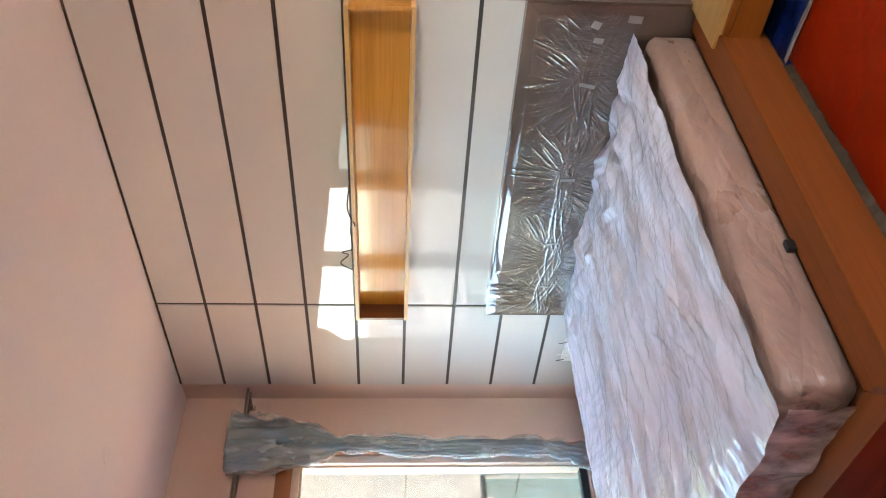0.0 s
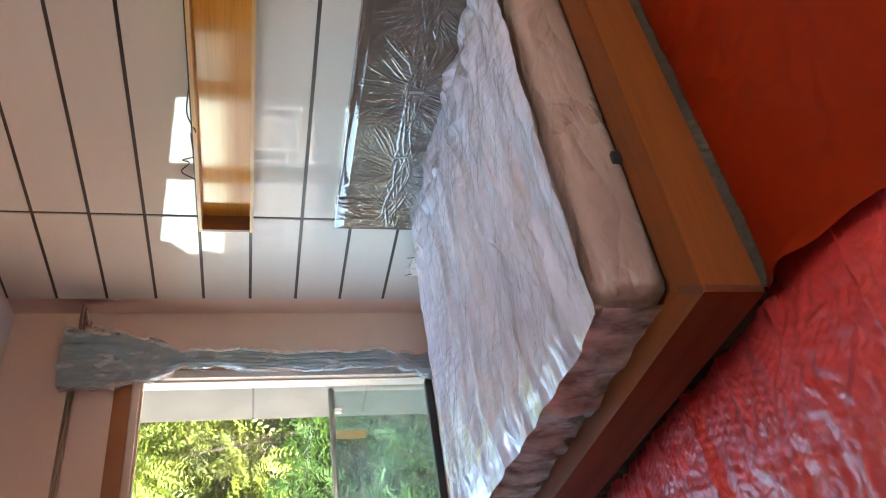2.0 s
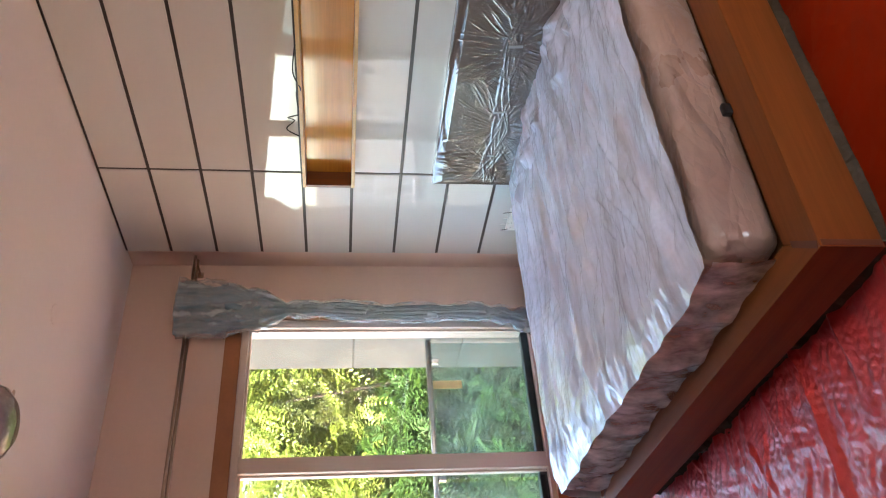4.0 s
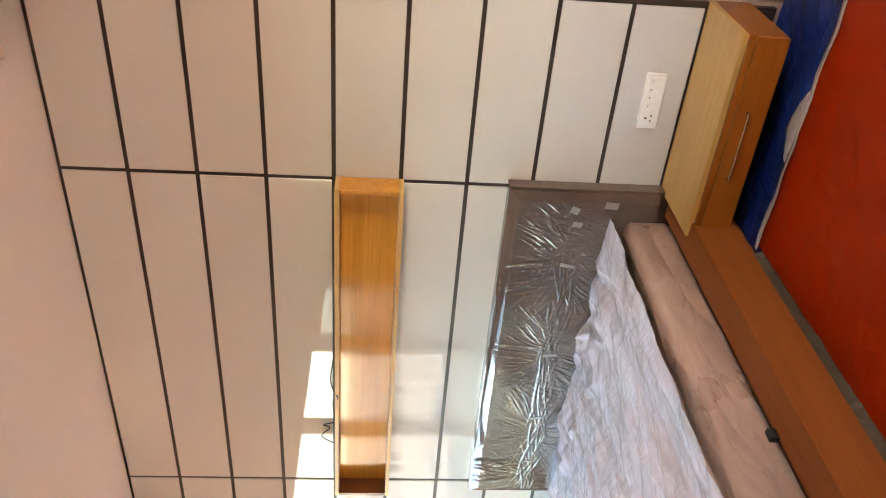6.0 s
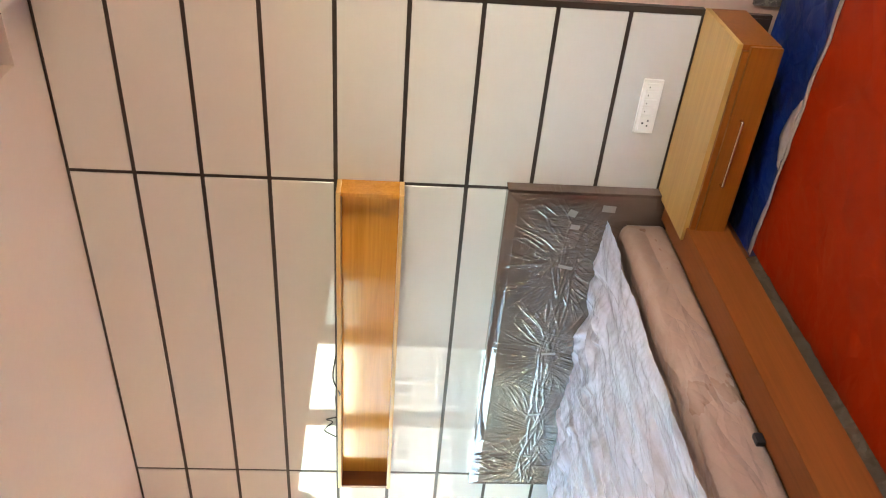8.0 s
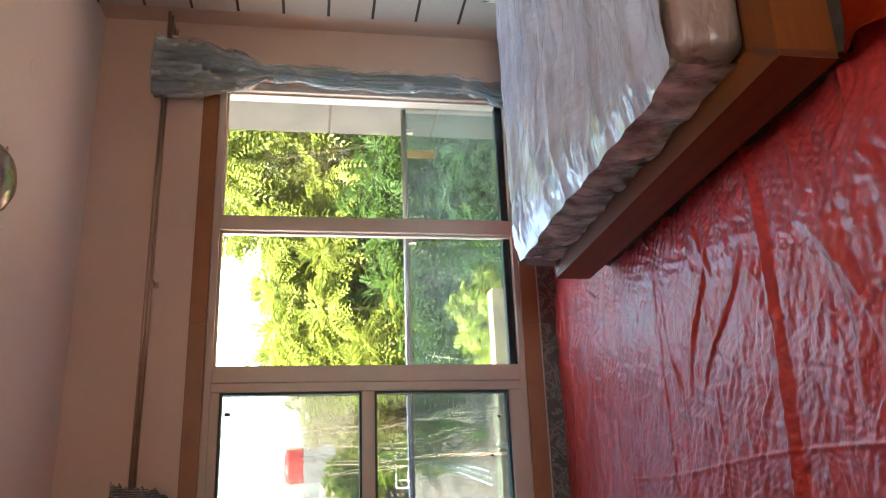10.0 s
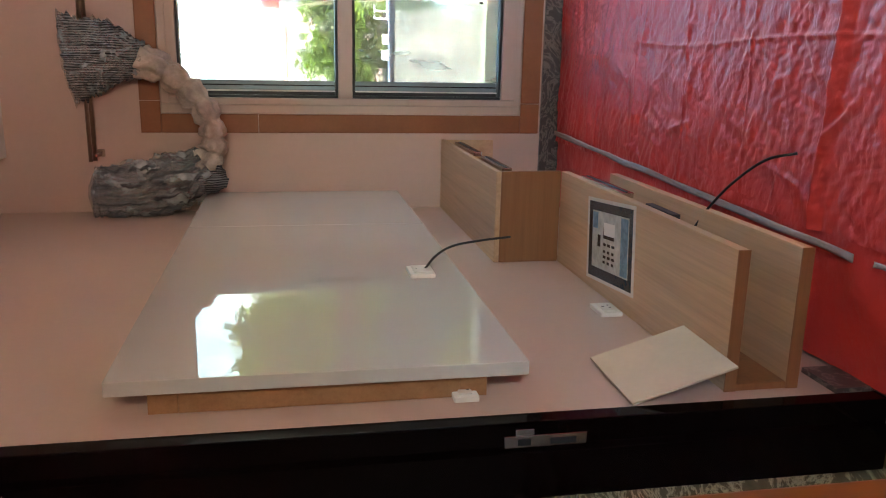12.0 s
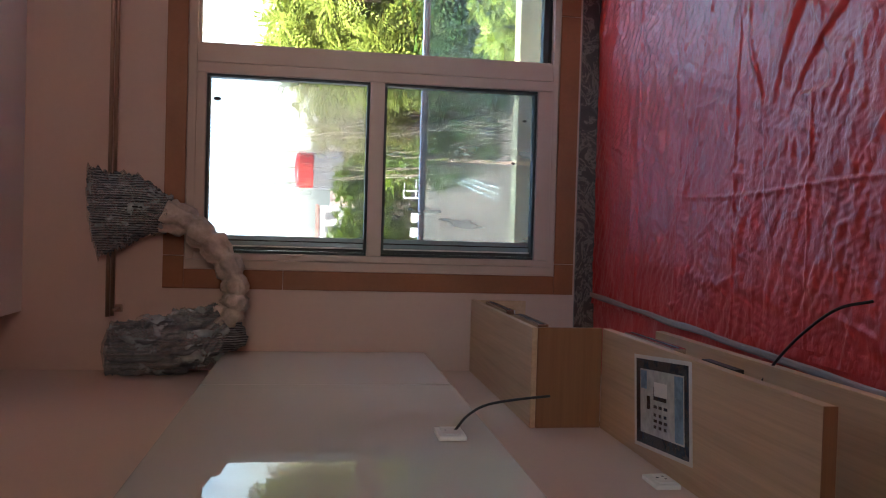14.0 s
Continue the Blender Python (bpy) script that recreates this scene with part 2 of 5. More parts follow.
# red-brown veneer with the shade of unlit inner faces mixed into its colour
SHADEVENEER = veneer("shade_darkened_veneer", (0.15, 0.045, 0.014), (0.10, 0.028, 0.009), 0.3, along=2)
ENDGRAIN = veneer("dark_red_end_grain", (0.12, 0.028, 0.012), (0.08, 0.018, 0.008), 0.5, along=0)
EDGEBAND = veneer("pale_edge_band", (0.58, 0.36, 0.14), (0.46, 0.27, 0.09), 0.3, along=0)
BEDWOOD = veneer("orange_wood_laminate", (0.212, 0.057, 0.011), (0.158, 0.039, 0.008), 0.5, along=0, spec=0.25)
BEDWOOD_Y = veneer("orange_wood_laminate_lengthwise", (0.212, 0.057, 0.011), (0.158, 0.039, 0.008), 0.5, along=1, spec=0.25)
WARDWOOD = veneer("dull_orange_wood_laminate", (0.18, 0.054, 0.011), (0.135, 0.038, 0.008), 0.45, along=2, spec=0.25)
NIGHTWOOD = veneer("honey_wood_laminate", (0.27, 0.082, 0.010), (0.215, 0.062, 0.008), 0.4, along=0)
NIGHTTOP = veneer("pale_wood_laminate", (0.50, 0.31, 0.10), (0.475, 0.29, 0.092), 0.4, along=0)
OAK = veneer("light_oak_laminate", (0.60, 0.41, 0.255), (0.49, 0.32, 0.185), 0.45, along=0)
# edge band brown with the shade of the unlit east faces mixed in
OAK_EDGE_SHADE = veneer("shaded_brown_edge_band", (0.27, 0.115, 0.042), (0.21, 0.085, 0.03), 0.45, along=1)
TRIMBROWN = surface("brown_window_surround", (0.30, 0.115, 0.045), 0.35, var=0.12, big=3, fine=70, relief=0.1)
CREAM = surface("cream_window_paint", (0.54, 0.42, 0.35), 0.4, var=0.04, fine=50, relief=0.05)
GASKET = surface("black_rubber_gasket", (0.02, 0.022, 0.024), 0.5, var=0.1)
STEEL = surface("brushed_steel", (0.62, 0.60, 0.57), 0.25, 1.0, var=0.05, fine=150, relief=0.03)
ALU = surface("grey_aluminium_channel", (0.22, 0.28, 0.31), 0.35, 0.6, var=0.1)
SKIRT = marble("dark_grey_marble", (0.07, 0.058, 0.05), (0.22, 0.19, 0.16), 6.0, 0.3)
HALLSTONE = marble("olive_brown_marble", (0.12, 0.09, 0.04), (0.42, 0.34, 0.17), 3.0, 0.15)
BLACKWOOD = surface("black_lacquer", (0.004, 0.002, 0.002), 0.05, var=0.2, relief=0.01)
BLACKWOOD.node_tree.nodes["Principled BSDF"].inputs["Specular IOR Level"].default_value = 0.1
WHITEPLASTIC = surface("white_plastic", (0.80, 0.77, 0.72), 0.3, var=0.03, relief=0.02)
BLACKRUBBER = surface("black_cable_sheath", (0.012, 0.012, 0.013), 0.45, var=0.1)
MATTRESS = crumpled("peach_ticking_under_film", (0.30, 0.19, 0.14), 0.3, 6, 0.22, 0.24, (1, 0.5, 1), coat=0.35)
MATTRESS.node_tree.nodes["Principled BSDF"].inputs["Coat Roughness"].default_value = 0.22
CLEARSHEET = crumpled("milky_sheet_plastic", (0.60, 0.63, 0.72), 0.2, 30, 0.07, 0.06, (1.0, 0.6, 1), spec=1.0)
nt = CLEARSHEET.node_tree
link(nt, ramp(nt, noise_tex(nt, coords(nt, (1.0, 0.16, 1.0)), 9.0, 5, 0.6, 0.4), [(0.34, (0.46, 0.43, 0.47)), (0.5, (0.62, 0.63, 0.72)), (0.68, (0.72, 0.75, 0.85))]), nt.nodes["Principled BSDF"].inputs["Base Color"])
HEADWRAP = gathered_film("brown_padding_under_film", (0.10, 0.066, 0.05))
REDSHEET = crumpled("red_sheet_plastic", (0.62, 0.05, 0.042), 0.38, 26, 0.08, 0.1, (1.0, 0.7, 1), spec=0.8)
ORANGESHEET = crumpled("orange_red_sheet_plastic", (0.28, 0.017, 0.001), 0.5, 3, 0.05, 0.08, spec=0.2)
BLUESHEET = crumpled("blue_sheet_plastic", (0.005, 0.024, 0.16), 0.45, 4, 0.15, 0.15)
HEM = surface("grey_white_sheet_hem", (0.40, 0.36, 0.34), 0.6, var=0.15, relief=0.4, relief_scale=40)
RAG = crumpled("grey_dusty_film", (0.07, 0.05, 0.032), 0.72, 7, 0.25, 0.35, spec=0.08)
CURTAIN = surface("blue_grey_curtain_cloth", (0.12, 0.18, 0.215), 0.6, var=0.3, big=10, fine=40, relief=0.6, relief_scale=35, stretch=(1, 6, 0.4), dist=0.01)
CLEARWRAP = clear_film("clear_wrapping_film", 0.28)
FOOTFILM = clear_film("clear_cover_film", 0.6, (0.8, 0.74, 0.72), 0.08)
CURTAINFILM = surface("cream_film_wrap", (0.47, 0.385, 0.325), 0.3, var=0.25, big=14, relief=0.7, relief_scale=30, coat=0.5, dist=0.01)
CURTAINDARK = surface("mottled_grey_curtain", (0.12, 0.128, 0.14), 0.4, var=0.5, big=7, fine=28, relief=0.7, relief_scale=16, stretch=(2, 9, 0.5), coat=0.4, dist=0.012)
# dark cloth; the pleats' light and shade are coloured in as stripes
CURTAINPLEAT = striped("pleat_shaded_curtain", (0.022, 0.026, 0.032), (0.22, 0.23, 0.24), 28.0)
TAPE = surface("white_masking_tape", (0.72, 0.68, 0.62), 0.6, var=0.08, relief=0.2)
TORNTAPE = surface("beige_paper_tape", (0.22, 0.18, 0.15), 0.6, var=0.12, relief=0.2)
STRAW = surface("straw_yellow_paper", (0.62, 0.44, 0.17), 0.6, var=0.08, big=20, relief=0.1)
CARD = surface("cream_board", (0.66, 0.56, 0.43), 0.5, var=0.06, big=5, relief=0.08)
RAWWOOD = veneer("raw_batten_wood", (0.34, 0.17, 0.075), (0.26, 0.12, 0.05), 0.6, along=0)
PIERSTONE = surface("beige_render", (0.14, 0.125, 0.092), 0.8, var=0.2, big=4, fine=25, relief=0.5, relief_scale=30, dist=0.01)
PANE = pane_glass("window_glass", (0.96, 0.98, 0.97), 0.05, 0.02)
SASHPANE = pane_glass("dusty_sash_glass", (0.54, 0.57, 0.59), 0.2, 0.03)
RAILGLASS = pane_glass("blue_green_balustrade_glass", (0.68, 0.80, 0.80), 0.16, 0.05)
INKDARK = surface("dark_blue_grey_print", (0.035, 0.05, 0.065), 0.25, var=0.3, big=20, relief=0)
INKPALE = surface("pale_print", (0.55, 0.55, 0.50), 0.25, var=0.2, big=25, relief=0)
INKBLUE = surface("soft_blue_print", (0.22, 0.34, 0.44), 0.25, var=0.3, big=20, relief=0)
LEAF = foliage("sunlit_leaf", (0.15, 0.175, 0.036), (0.2, 0.245, 0.045))
LEAFDARK = foliage("deep_green_leaf", (0.038, 0.072, 0.022), (0.07, 0.125, 0.025))
LEAFMID = foliage("light_green_leaf", (0.10, 0.15, 0.02), (0.17, 0.24, 0.02))
BEAMWOOD = surface("weathered_beam_wood", (0.32, 0.245, 0.15), 0.85, var=0.25, big=3, fine=30, relief=0.5, relief_scale=20, dist=0.01)
LEAFOLIVE = foliage("olive_leaf", (0.13, 0.135, 0.03), (0.2, 0.2, 0.03))
LEAFPALE = foliage("pale_dry_leaf", (0.24, 0.25, 0.06), (0.36, 0.36, 0.06))
TWIG = surface("pale_dry_twig", (0.24, 0.19, 0.13), 0.85, var=0.3, big=6, relief=0.5, relief_scale=30, dist=0.005)
REDROOF = surface("faded_red_tile", (0.42, 0.2, 0.15), 0.9, var=0.2, big=2, relief=0.3)
PALEWALL = surface("pale_cream_render", (0.46, 0.43, 0.37), 0.9, var=0.1, big=0.5, relief=0.2)
BARK = surface("grey_brown_bark", (0.09, 0.068, 0.05), 0.85, var=0.35, big=5, relief=0.9, relief_scale=25, dist=0.03)
SOIL = surface("brown_earth", (0.23, 0.14, 0.105), 0.95, var=0.35, big=0.4, fine=6, relief=0.5, relief_scale=8, dist=0.05)
REDTANK = surface("red_plastic_tank", (0.55, 0.035, 0.03), 0.4, var=0.1)
GREYWALL = surface("grey_cement", (0.13, 0.125, 0.12), 0.9, var=0.15, big=0.6, relief=0.2)
WHITEPIPE = surface("white_painted_pipe", (0.78, 0.78, 0.76), 0.4, var=0.05)


# ---- mesh helpers ----
def blank():
    return bmesh.new()


def add_box(bm, x0, x1, y0, y1, z0, z1, bevel=0.0, seg=2):
    tmp = bmesh.new()
    bmesh.ops.create_cube(tmp, size=1.0, matrix=Matrix.LocRotScale(((x0 + x1) / 2, (y0 + y1) / 2, (z0 + z1) / 2), None, (x1 - x0, y1 - y0, z1 - z0)))
    if bevel:
        bmesh.ops.bevel(tmp, geom=list(tmp.edges), offset=bevel, segments=seg, profile=0.7, affect="EDGES")
    pour(tmp, bm)
    return bm


def pour(src, dst, m=None):
    if m is not None:
        src.transform(m)
    vmap = [dst.verts.new(v.co) for v in src.verts]
    for i, v in enumerate(src.verts):
        v.index = i
    for fc in src.faces:
        try:
            dst.faces.new([vmap[v.index] for v in fc.verts])
        except ValueError:
            pass
    src.free()


def rbox(x0, x1, y0, y1, z0, z1, bevel=0.004, seg=2):
    return add_box(blank(), x0, x1, y0, y1, z0, z1, bevel, seg)


def prism(points, z0, z1, bevel=0.003):
    """An upright block over a flat outline."""
    bm = blank()
    low = [bm.verts.new((x, y, z0)) for x, y in points]
    high = [bm.verts.new((x, y, z1)) for x, y in points]
    n = len(points)
    bm.faces.new(low[::-1])
    bm.faces.new(high)
    for i in range(n):
        bm.faces.new((low[i], low[(i + 1) % n], high[(i + 1) % n], high[i]))
    if bevel:
        bmesh.ops.bevel(bm, geom=list(bm.edges), offset=bevel, segments=2, profile=0.7, affect="EDGES")
    return bm


def tube(points, radius, sides=8, closed_ends=True):
    """A round bar along points; radius is a number or one for each point."""
    bm = blank()
    pts = [Vector(p) for p in points]
    rad = radius if isinstance(radius, (list, tuple)) else [radius] * len(pts)
    rings = []
    side = None
    for i, p in enumerate(pts):
        d = (pts[min(i + 1, len(pts) - 1)] - pts[max(i - 1, 0)]).normalized()
        if side is None:
            side = d.orthogonal().normalized()
        side = (side - d * side.dot(d)).normalized()
        up = d.cross(side)
        rings.append([bm.verts.new(p + (side * math.cos(a) + up * math.sin(a)) * rad[i]) for a in (2 * math.pi * k / sides for k in range(sides))])
    for a, b in zip(rings, rings[1:]):
        for k in range(sides):
            bm.faces.new((a[k], a[(k + 1) % sides], b[(k + 1) % sides], b[k]))
    if closed_ends:
        bm.faces.new(rings[0][::-1])
        bm.faces.new(rings[-1])
    return bm


def curve_points(ctrl, n=24):
    """A smooth line through the control points."""
    pts = [Vector(p) for p in ctrl]
    pts = [pts[0] * 2 - pts[1]] + pts + [pts[-1] * 2 - pts[-2]]
    out = []
    segs = len(pts) - 3
    for i in range(n + 1):
        u = i / n * segs
        k = min(int(u), segs - 1)
        t = u - k
        p0, p1, p2, p3 = pts[k:k + 4]
        out.append(0.5 * ((2 * p1) + (p2 - p0) * t + (2 * p0 - 5 * p1 + 4 * p2 - p3) * t * t + (3 * p1 - p0 - 3 * p2 + p3) * t ** 3))
    return out


def interp(stops, u):
    for (a, va), (b, vb) in zip(stops, stops[1:]):
        if u <= b:
            k = (u - a) / (b - a) if b > a else 0
            k = k * k * (3 - 2 * k)
            return va + (vb - va) * k
    return stops[-1][1]


def sheet(nx, ny, place, thick=0.0, keep=None):
    """A grid surface; place(u, v) gives each corner. keep(u, v) may leave cells out. thick gives it a back."""
    bm = blank()
    top = [[bm.verts.new(place(i / nx, j / ny)) for j in range(ny + 1)] for i in range(nx + 1)]
    for i in range(nx):
        for j in range(ny):
            if keep is None or keep((i + 0.5) / nx, (j + 0.5) / ny):
                bm.faces.new((top[i][j], top[i + 1][j], top[i + 1][j + 1], top[i][j + 1]))
    loose = [v for v in bm.verts if not v.link_faces]
    bmesh.ops.delete(bm, geom=loose, context="VERTS")
    if thick:
        bmesh.ops.solidify(bm, geom=list(bm.faces), thickness=thick)
    return bm


def lathe(profile, centre, sides=32):
    """Turned round the upright line through centre; profile is rows of (radius, height)."""
    bm = blank()
    cx, cy, cz = centre
    rings = [[bm.verts.new((cx + r * math.cos(2 * math.pi * k / sides), cy + r * math.sin(2 * math.pi * k / sides), cz + h)) for k in range(sides)] for r, h in profile]
    for a, b in zip(rings, rings[1:]):
        for k in range(sides):
            bm.faces.new((a[k], a[(k + 1) % sides], b[(k + 1) % sides], b[k]))
    bm.faces.new(rings[0][::-1])
    bm.faces.new(rings[-1])
    return bm


def finish(bm, name, material, smooth):
    me = bpy.data.meshes.new(name)
    bmesh.ops.recalc_face_normals(bm, faces=list(bm.faces))
    bm.to_mesh(me)
    bm.free()
    me.materials.append(material)
    if smooth:
        me.polygons.foreach_set("use_smooth", [True] * len(me.polygons))
    return me


def thing(name, base, label, category, group="", kind=""):
    """An empty at its base, for the parts."""
    ob = new(name)
    ob.location = base
    ob.empty_display_size = 0.1
    return tagged(ob, label, category, group, kind)


def root_place(ob):
    while ob.parent:
        ob = ob.parent
    return Vector(ob.location)


def part(name, bm, material, parent, label="", smooth=False):
    bm.transform(Matrix.Translation(-root_place(parent)))
    ob = new(name, finish(bm, name, material, smooth))
    ob.parent = parent
    return tagged(ob, label)


def solo(name, bm, material, label, category, kind="", smooth=False, group=""):
    """A thing of one mesh, with its origin at its base."""
    zs = [v.co.z for v in bm.verts]
    xs = [v.co.x for v in bm.verts]
    ys = [v.co.y for v in bm.verts]
    base = Vector(((min(xs) + max(xs)) / 2, (min(ys) + max(ys)) / 2, min(zs)))
    bm.transform(Matrix.Translation(-base))
    ob = new(name, finish(bm, name, material, smooth))
    ob.location = base
    return tagged(ob, label, category, group, kind)


def crease_set(seed, count, xs, ys, angles, lengths, widths, heights):
    """Random straight creases: rows of middle, direction, half length, half width and height."""
    r = np.random.RandomState(seed)
    ang = np.radians(r.choice(angles, count) + r.normal(0, 13, count))
    return np.stack([r.uniform(*xs, count), r.uniform(*ys, count), np.cos(ang), np.sin(ang), r.uniform(*lengths, count) / 2, r.uniform(*widths, count), r.uniform(*heights, count)], 1)


def creased(x, y, rows):
    """Height of sharp-crested creases over the points x, y; one flank is steeper than the other."""
    h = np.zeros(x.size)
    fx, fy = x.ravel(), y.ravel()
    for mx, my, dx, dy, half, wide, high in rows:
        pick = np.nonzero((np.abs(fx - mx) < abs(dx) * half + wide * 3 + 0.03) & (np.abs(fy - my) < abs(dy) * half + wide * 3 + 0.03))[0]
        px, py = fx[pick] - mx, fy[pick] - my
        along = px * dx + py * dy
        off = -px * dy + py * dx + 0.02 * np.sin(along * 9 + mx * 40)
        side = np.where(off > 0, off / wide, -off / (wide * 2.6))
        body = high * np.clip(1 - side, 0, 1)
        h[pick] = np.maximum(h[pick], body * np.clip(1.25 - np.abs(along) / half * 1.25, 0, 1) ** 0.6) + 0.25 * body * np.clip(1 - np.abs(along) / half, 0, 1)
    h = h.reshape(x.shape)
    return h


def soft_noise(x, y, seed, scale):
    """Smooth waviness from a few sines, about -1 to 1."""
    r = np.random.RandomState(seed)
    out = np.zeros_like(x)
    for _ in range(7):
        a, p = r.uniform(0, 6.28), r.uniform(0, 6.28)
        k = scale * r.uniform(0.6, 1.7)
        out = out + np.sin(k * (x * math.cos(a) + y * math.sin(a)) + p)
    return out / 4.0


def value_noise(x, y, seed):
    """Smooth lattice noise over arrays, 0 to 1."""
    table = np.random.RandomState(seed).rand(97, 89)
    ix, iy = np.floor(x).astype(int), np.floor(y).astype(int)
    fx, fy = x - ix, y - iy
    fx, fy = fx * fx * (3 - 2 * fx), fy * fy * (3 - 2 * fy)
    a, b = table[ix % 97, iy % 89], table[(ix + 1) % 97, iy % 89]
    c, d = table[ix % 97, (iy + 1) % 89], table[(ix + 1) % 97, (iy + 1) % 89]
    return (a * (1 - fx) + b * fx) * (1 - fy) + (c * (1 - fx) + d * fx) * fy


def crumple(x, y, seed, size, slope, angles, spread=20.0, patch=2.4):
    """Height of sheet plastic folded over and over: straight sharp creases with flat facets between, in patches. angles: the way the creases run."""
    r = np.random.RandomState(seed)
    h = np.zeros_like(x)
    for i, way in enumerate(angles):
        a = math.radians(way + r.normal(0, spread))
        lam = size * r.uniform(0.6, 1.6)
        ox, oy = r.uniform(0, 60, 2)
        bend = (value_noise(x / (3 * lam) + ox, y / (3 * lam) + oy, seed * 31 + i) - 0.5) * 1.1
        u = (-x * math.sin(a) + y * math.cos(a)) / lam + bend + ox
        tri = np.abs(u - np.floor(u + 0.5)) * 2
        mask = np.clip((value_noise(x / (patch * lam) + oy, y / (patch * lam) + ox, seed * 17 + i) - 0.36) / 0.3, 0, 1)
        h = h + slope * lam * 0.5 * tri * mask
    return h


def grid_mesh(x, y, z):
    """A bmesh of a grid from three arrays of one shape."""
    n, m = x.shape
    me = bpy.data.meshes.new("grid")
    idx = np.arange(n * m).reshape(n, m)
    faces = np.stack([idx[:-1, :-1], idx[1:, :-1], idx[1:, 1:], idx[:-1, 1:]], -1).reshape(-1, 4)
    me.from_pydata(np.stack([x, y, z], -1).reshape(-1, 3).tolist(), [], faces.tolist())
    bm = bmesh.new()
    bm.from_mesh(me)
    bpy.data.meshes.remove(me)
    return bm


def ridge(x, y, z=0.0):
    """Ridged noise, about 0 to 1, with sharp crests."""
    n = noise.noise(Vector((x, y, z)))
    return (1 - min(1.0, abs(n) * 2.2)) ** 2


# ---- the room: shell ----
CEIL_Z = 2.72
XW, YP, YT, XR = -0.19, 0.03, -3.68, 5.2   # window wall, panelled wall, television wall, far wall
V = [0.0, 0.755, 2.6, 3.375]               # upright joints of the panelling
S = 0.271                                  # height of one panel row


def row_z(k):
    return CEIL_Z - S * k


def slab(name, x0, x1, y0, y1, z0, z1, material, label, category, kind="structure"):
    return solo(name, add_box(blank(), x0, x1, y0, y1, z0, z1), material, label, category, kind)


slab("wall_north", -0.42, XR + 0.2, YP, YP + 0.2, -0.2, 3.1, PEACH, "peach painted plaster wall behind the panelling", "wall")
# unseen east wall; its opening is added to let fill light in
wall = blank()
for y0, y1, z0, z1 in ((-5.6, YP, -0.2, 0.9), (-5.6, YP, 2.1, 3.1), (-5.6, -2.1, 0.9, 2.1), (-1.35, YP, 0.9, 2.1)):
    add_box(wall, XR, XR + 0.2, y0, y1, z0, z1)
solo("wall_east", wall, PEACH, "unseen peach wall with an opening added for fill light", "wall", "structure")

# window wall with its opening
wall = blank()
WY0, WY1, WZ0, WZ1 = -3.2, -0.375, 0.215, 2.01
add_box(wall, -0.42, XW, YT - 0.2, WY0, -0.2, 3.1)
add_box(wall, -0.42, XW, WY1, YP, -0.2, 3.1)
add_box(wall, -0.42, XW, WY0, WY1, -0.2, WZ0)
add_box(wall, -0.42, XW, WY0, WY1, WZ1, 3.1)
solo("wall_west", wall, PEACH, "peach painted wall with a wide three-bay window", "wall", "structure")

# television wall with the doorway
DX0, DX1, DZ = 2.31, 3.22, 2.1
wall = blank()
add_box(wall, XW, DX0, YT - 0.2, YT, -0.2, 3.1)
add_box(wall, DX1, XR, YT - 0.2, YT, -0.2, 3.1)
add_box(wall, DX0, DX1, YT - 0.2, YT, DZ, 3.1)
solo("wall_south", wall, PEACH, "peach painted wall with the television panel and a doorway", "wall", "structure")

# hall beyond the doorway
slab("wall_hall", -0.42, XR, -5.8, -5.6, -0.2, 3.1, PEACH, "peach painted wall of the hall", "wall")
# unseen end wall; the opening is added so sky light reaches the hall
wall = blank()
for y0, y1, z0, z1 in ((-5.8, YT - 0.2, -0.2, 0.9), (-5.8, YT - 0.2, 2.1, 3.1), (-5.8, -5.2, 0.9, 2.1), (-4.3, YT - 0.2, 0.9, 2.1)):
    add_box(wall, -0.62, -0.42, y0, y1, z0, z1)
solo("wall_hall_end", wall, PEACH, "unseen end wall of the hall with an opening added to light it", "wall", "structure")
slab("floor_hall", -0.42, XR, -5.6, YT - 0.1, -0.1, 0.0, HALLSTONE, "olive brown veined marble hall floor", "floor")
slab("floor", -0.19, XR, YT - 0.1, YP, -0.1, -0.012, GREYWALL, "grey cement floor under plastic sheets", "floor")

# ceilings: the main one stops short of the television wall, a lower one hangs over the entry
ceil = blank()
add_box(ceil, -0.19, 3.13, -3.41, YP, CEIL_Z, CEIL_Z + 0.06)
add_box(ceil, 3.13, 3.45, -0.2, YP, CEIL_Z, CEIL_Z + 0.06)
add_box(ceil, 3.13, 3.45, -3.41, -3.0, CEIL_Z, CEIL_Z + 0.06)
add_box(ceil, 3.13, 3.45, -3.0, -0.2, CEIL_Z + 0.045, CEIL_Z + 0.06)
solo("ceiling", ceil, CEIL, "off-white flat painted false ceiling with a shallow recess", "ceiling", "structure")
slab("ceiling_entry", 3.45, XR, YT, YP, 2.55, 2.85, CEIL, "lowered off-white ceiling over the entry", "ceiling")
# roof slab; its unseen overhang past the window wall is added to shade the pier
slab("ceiling_slab", -1.1, XR + 0.2, -5.8, YP + 0.2, 3.1, 3.25, CEIL, "concrete roof slab with an unseen west overhang added for shade", "ceiling")
# added slab out of view: blocks direct sun at the east opening
slab("ceiling_sun_block", XR + 0.2, 7.4, -8.0, YP + 0.2, 3.1, 3.25, CEIL, "unseen slab added to keep the sun out of the east opening", "ceiling")

# skirtings
slab("baseboard", 3.42, XR, 0.012, YP, 0.0, 0.1, SKIRT, "dark grey marble skirting", "skirting")
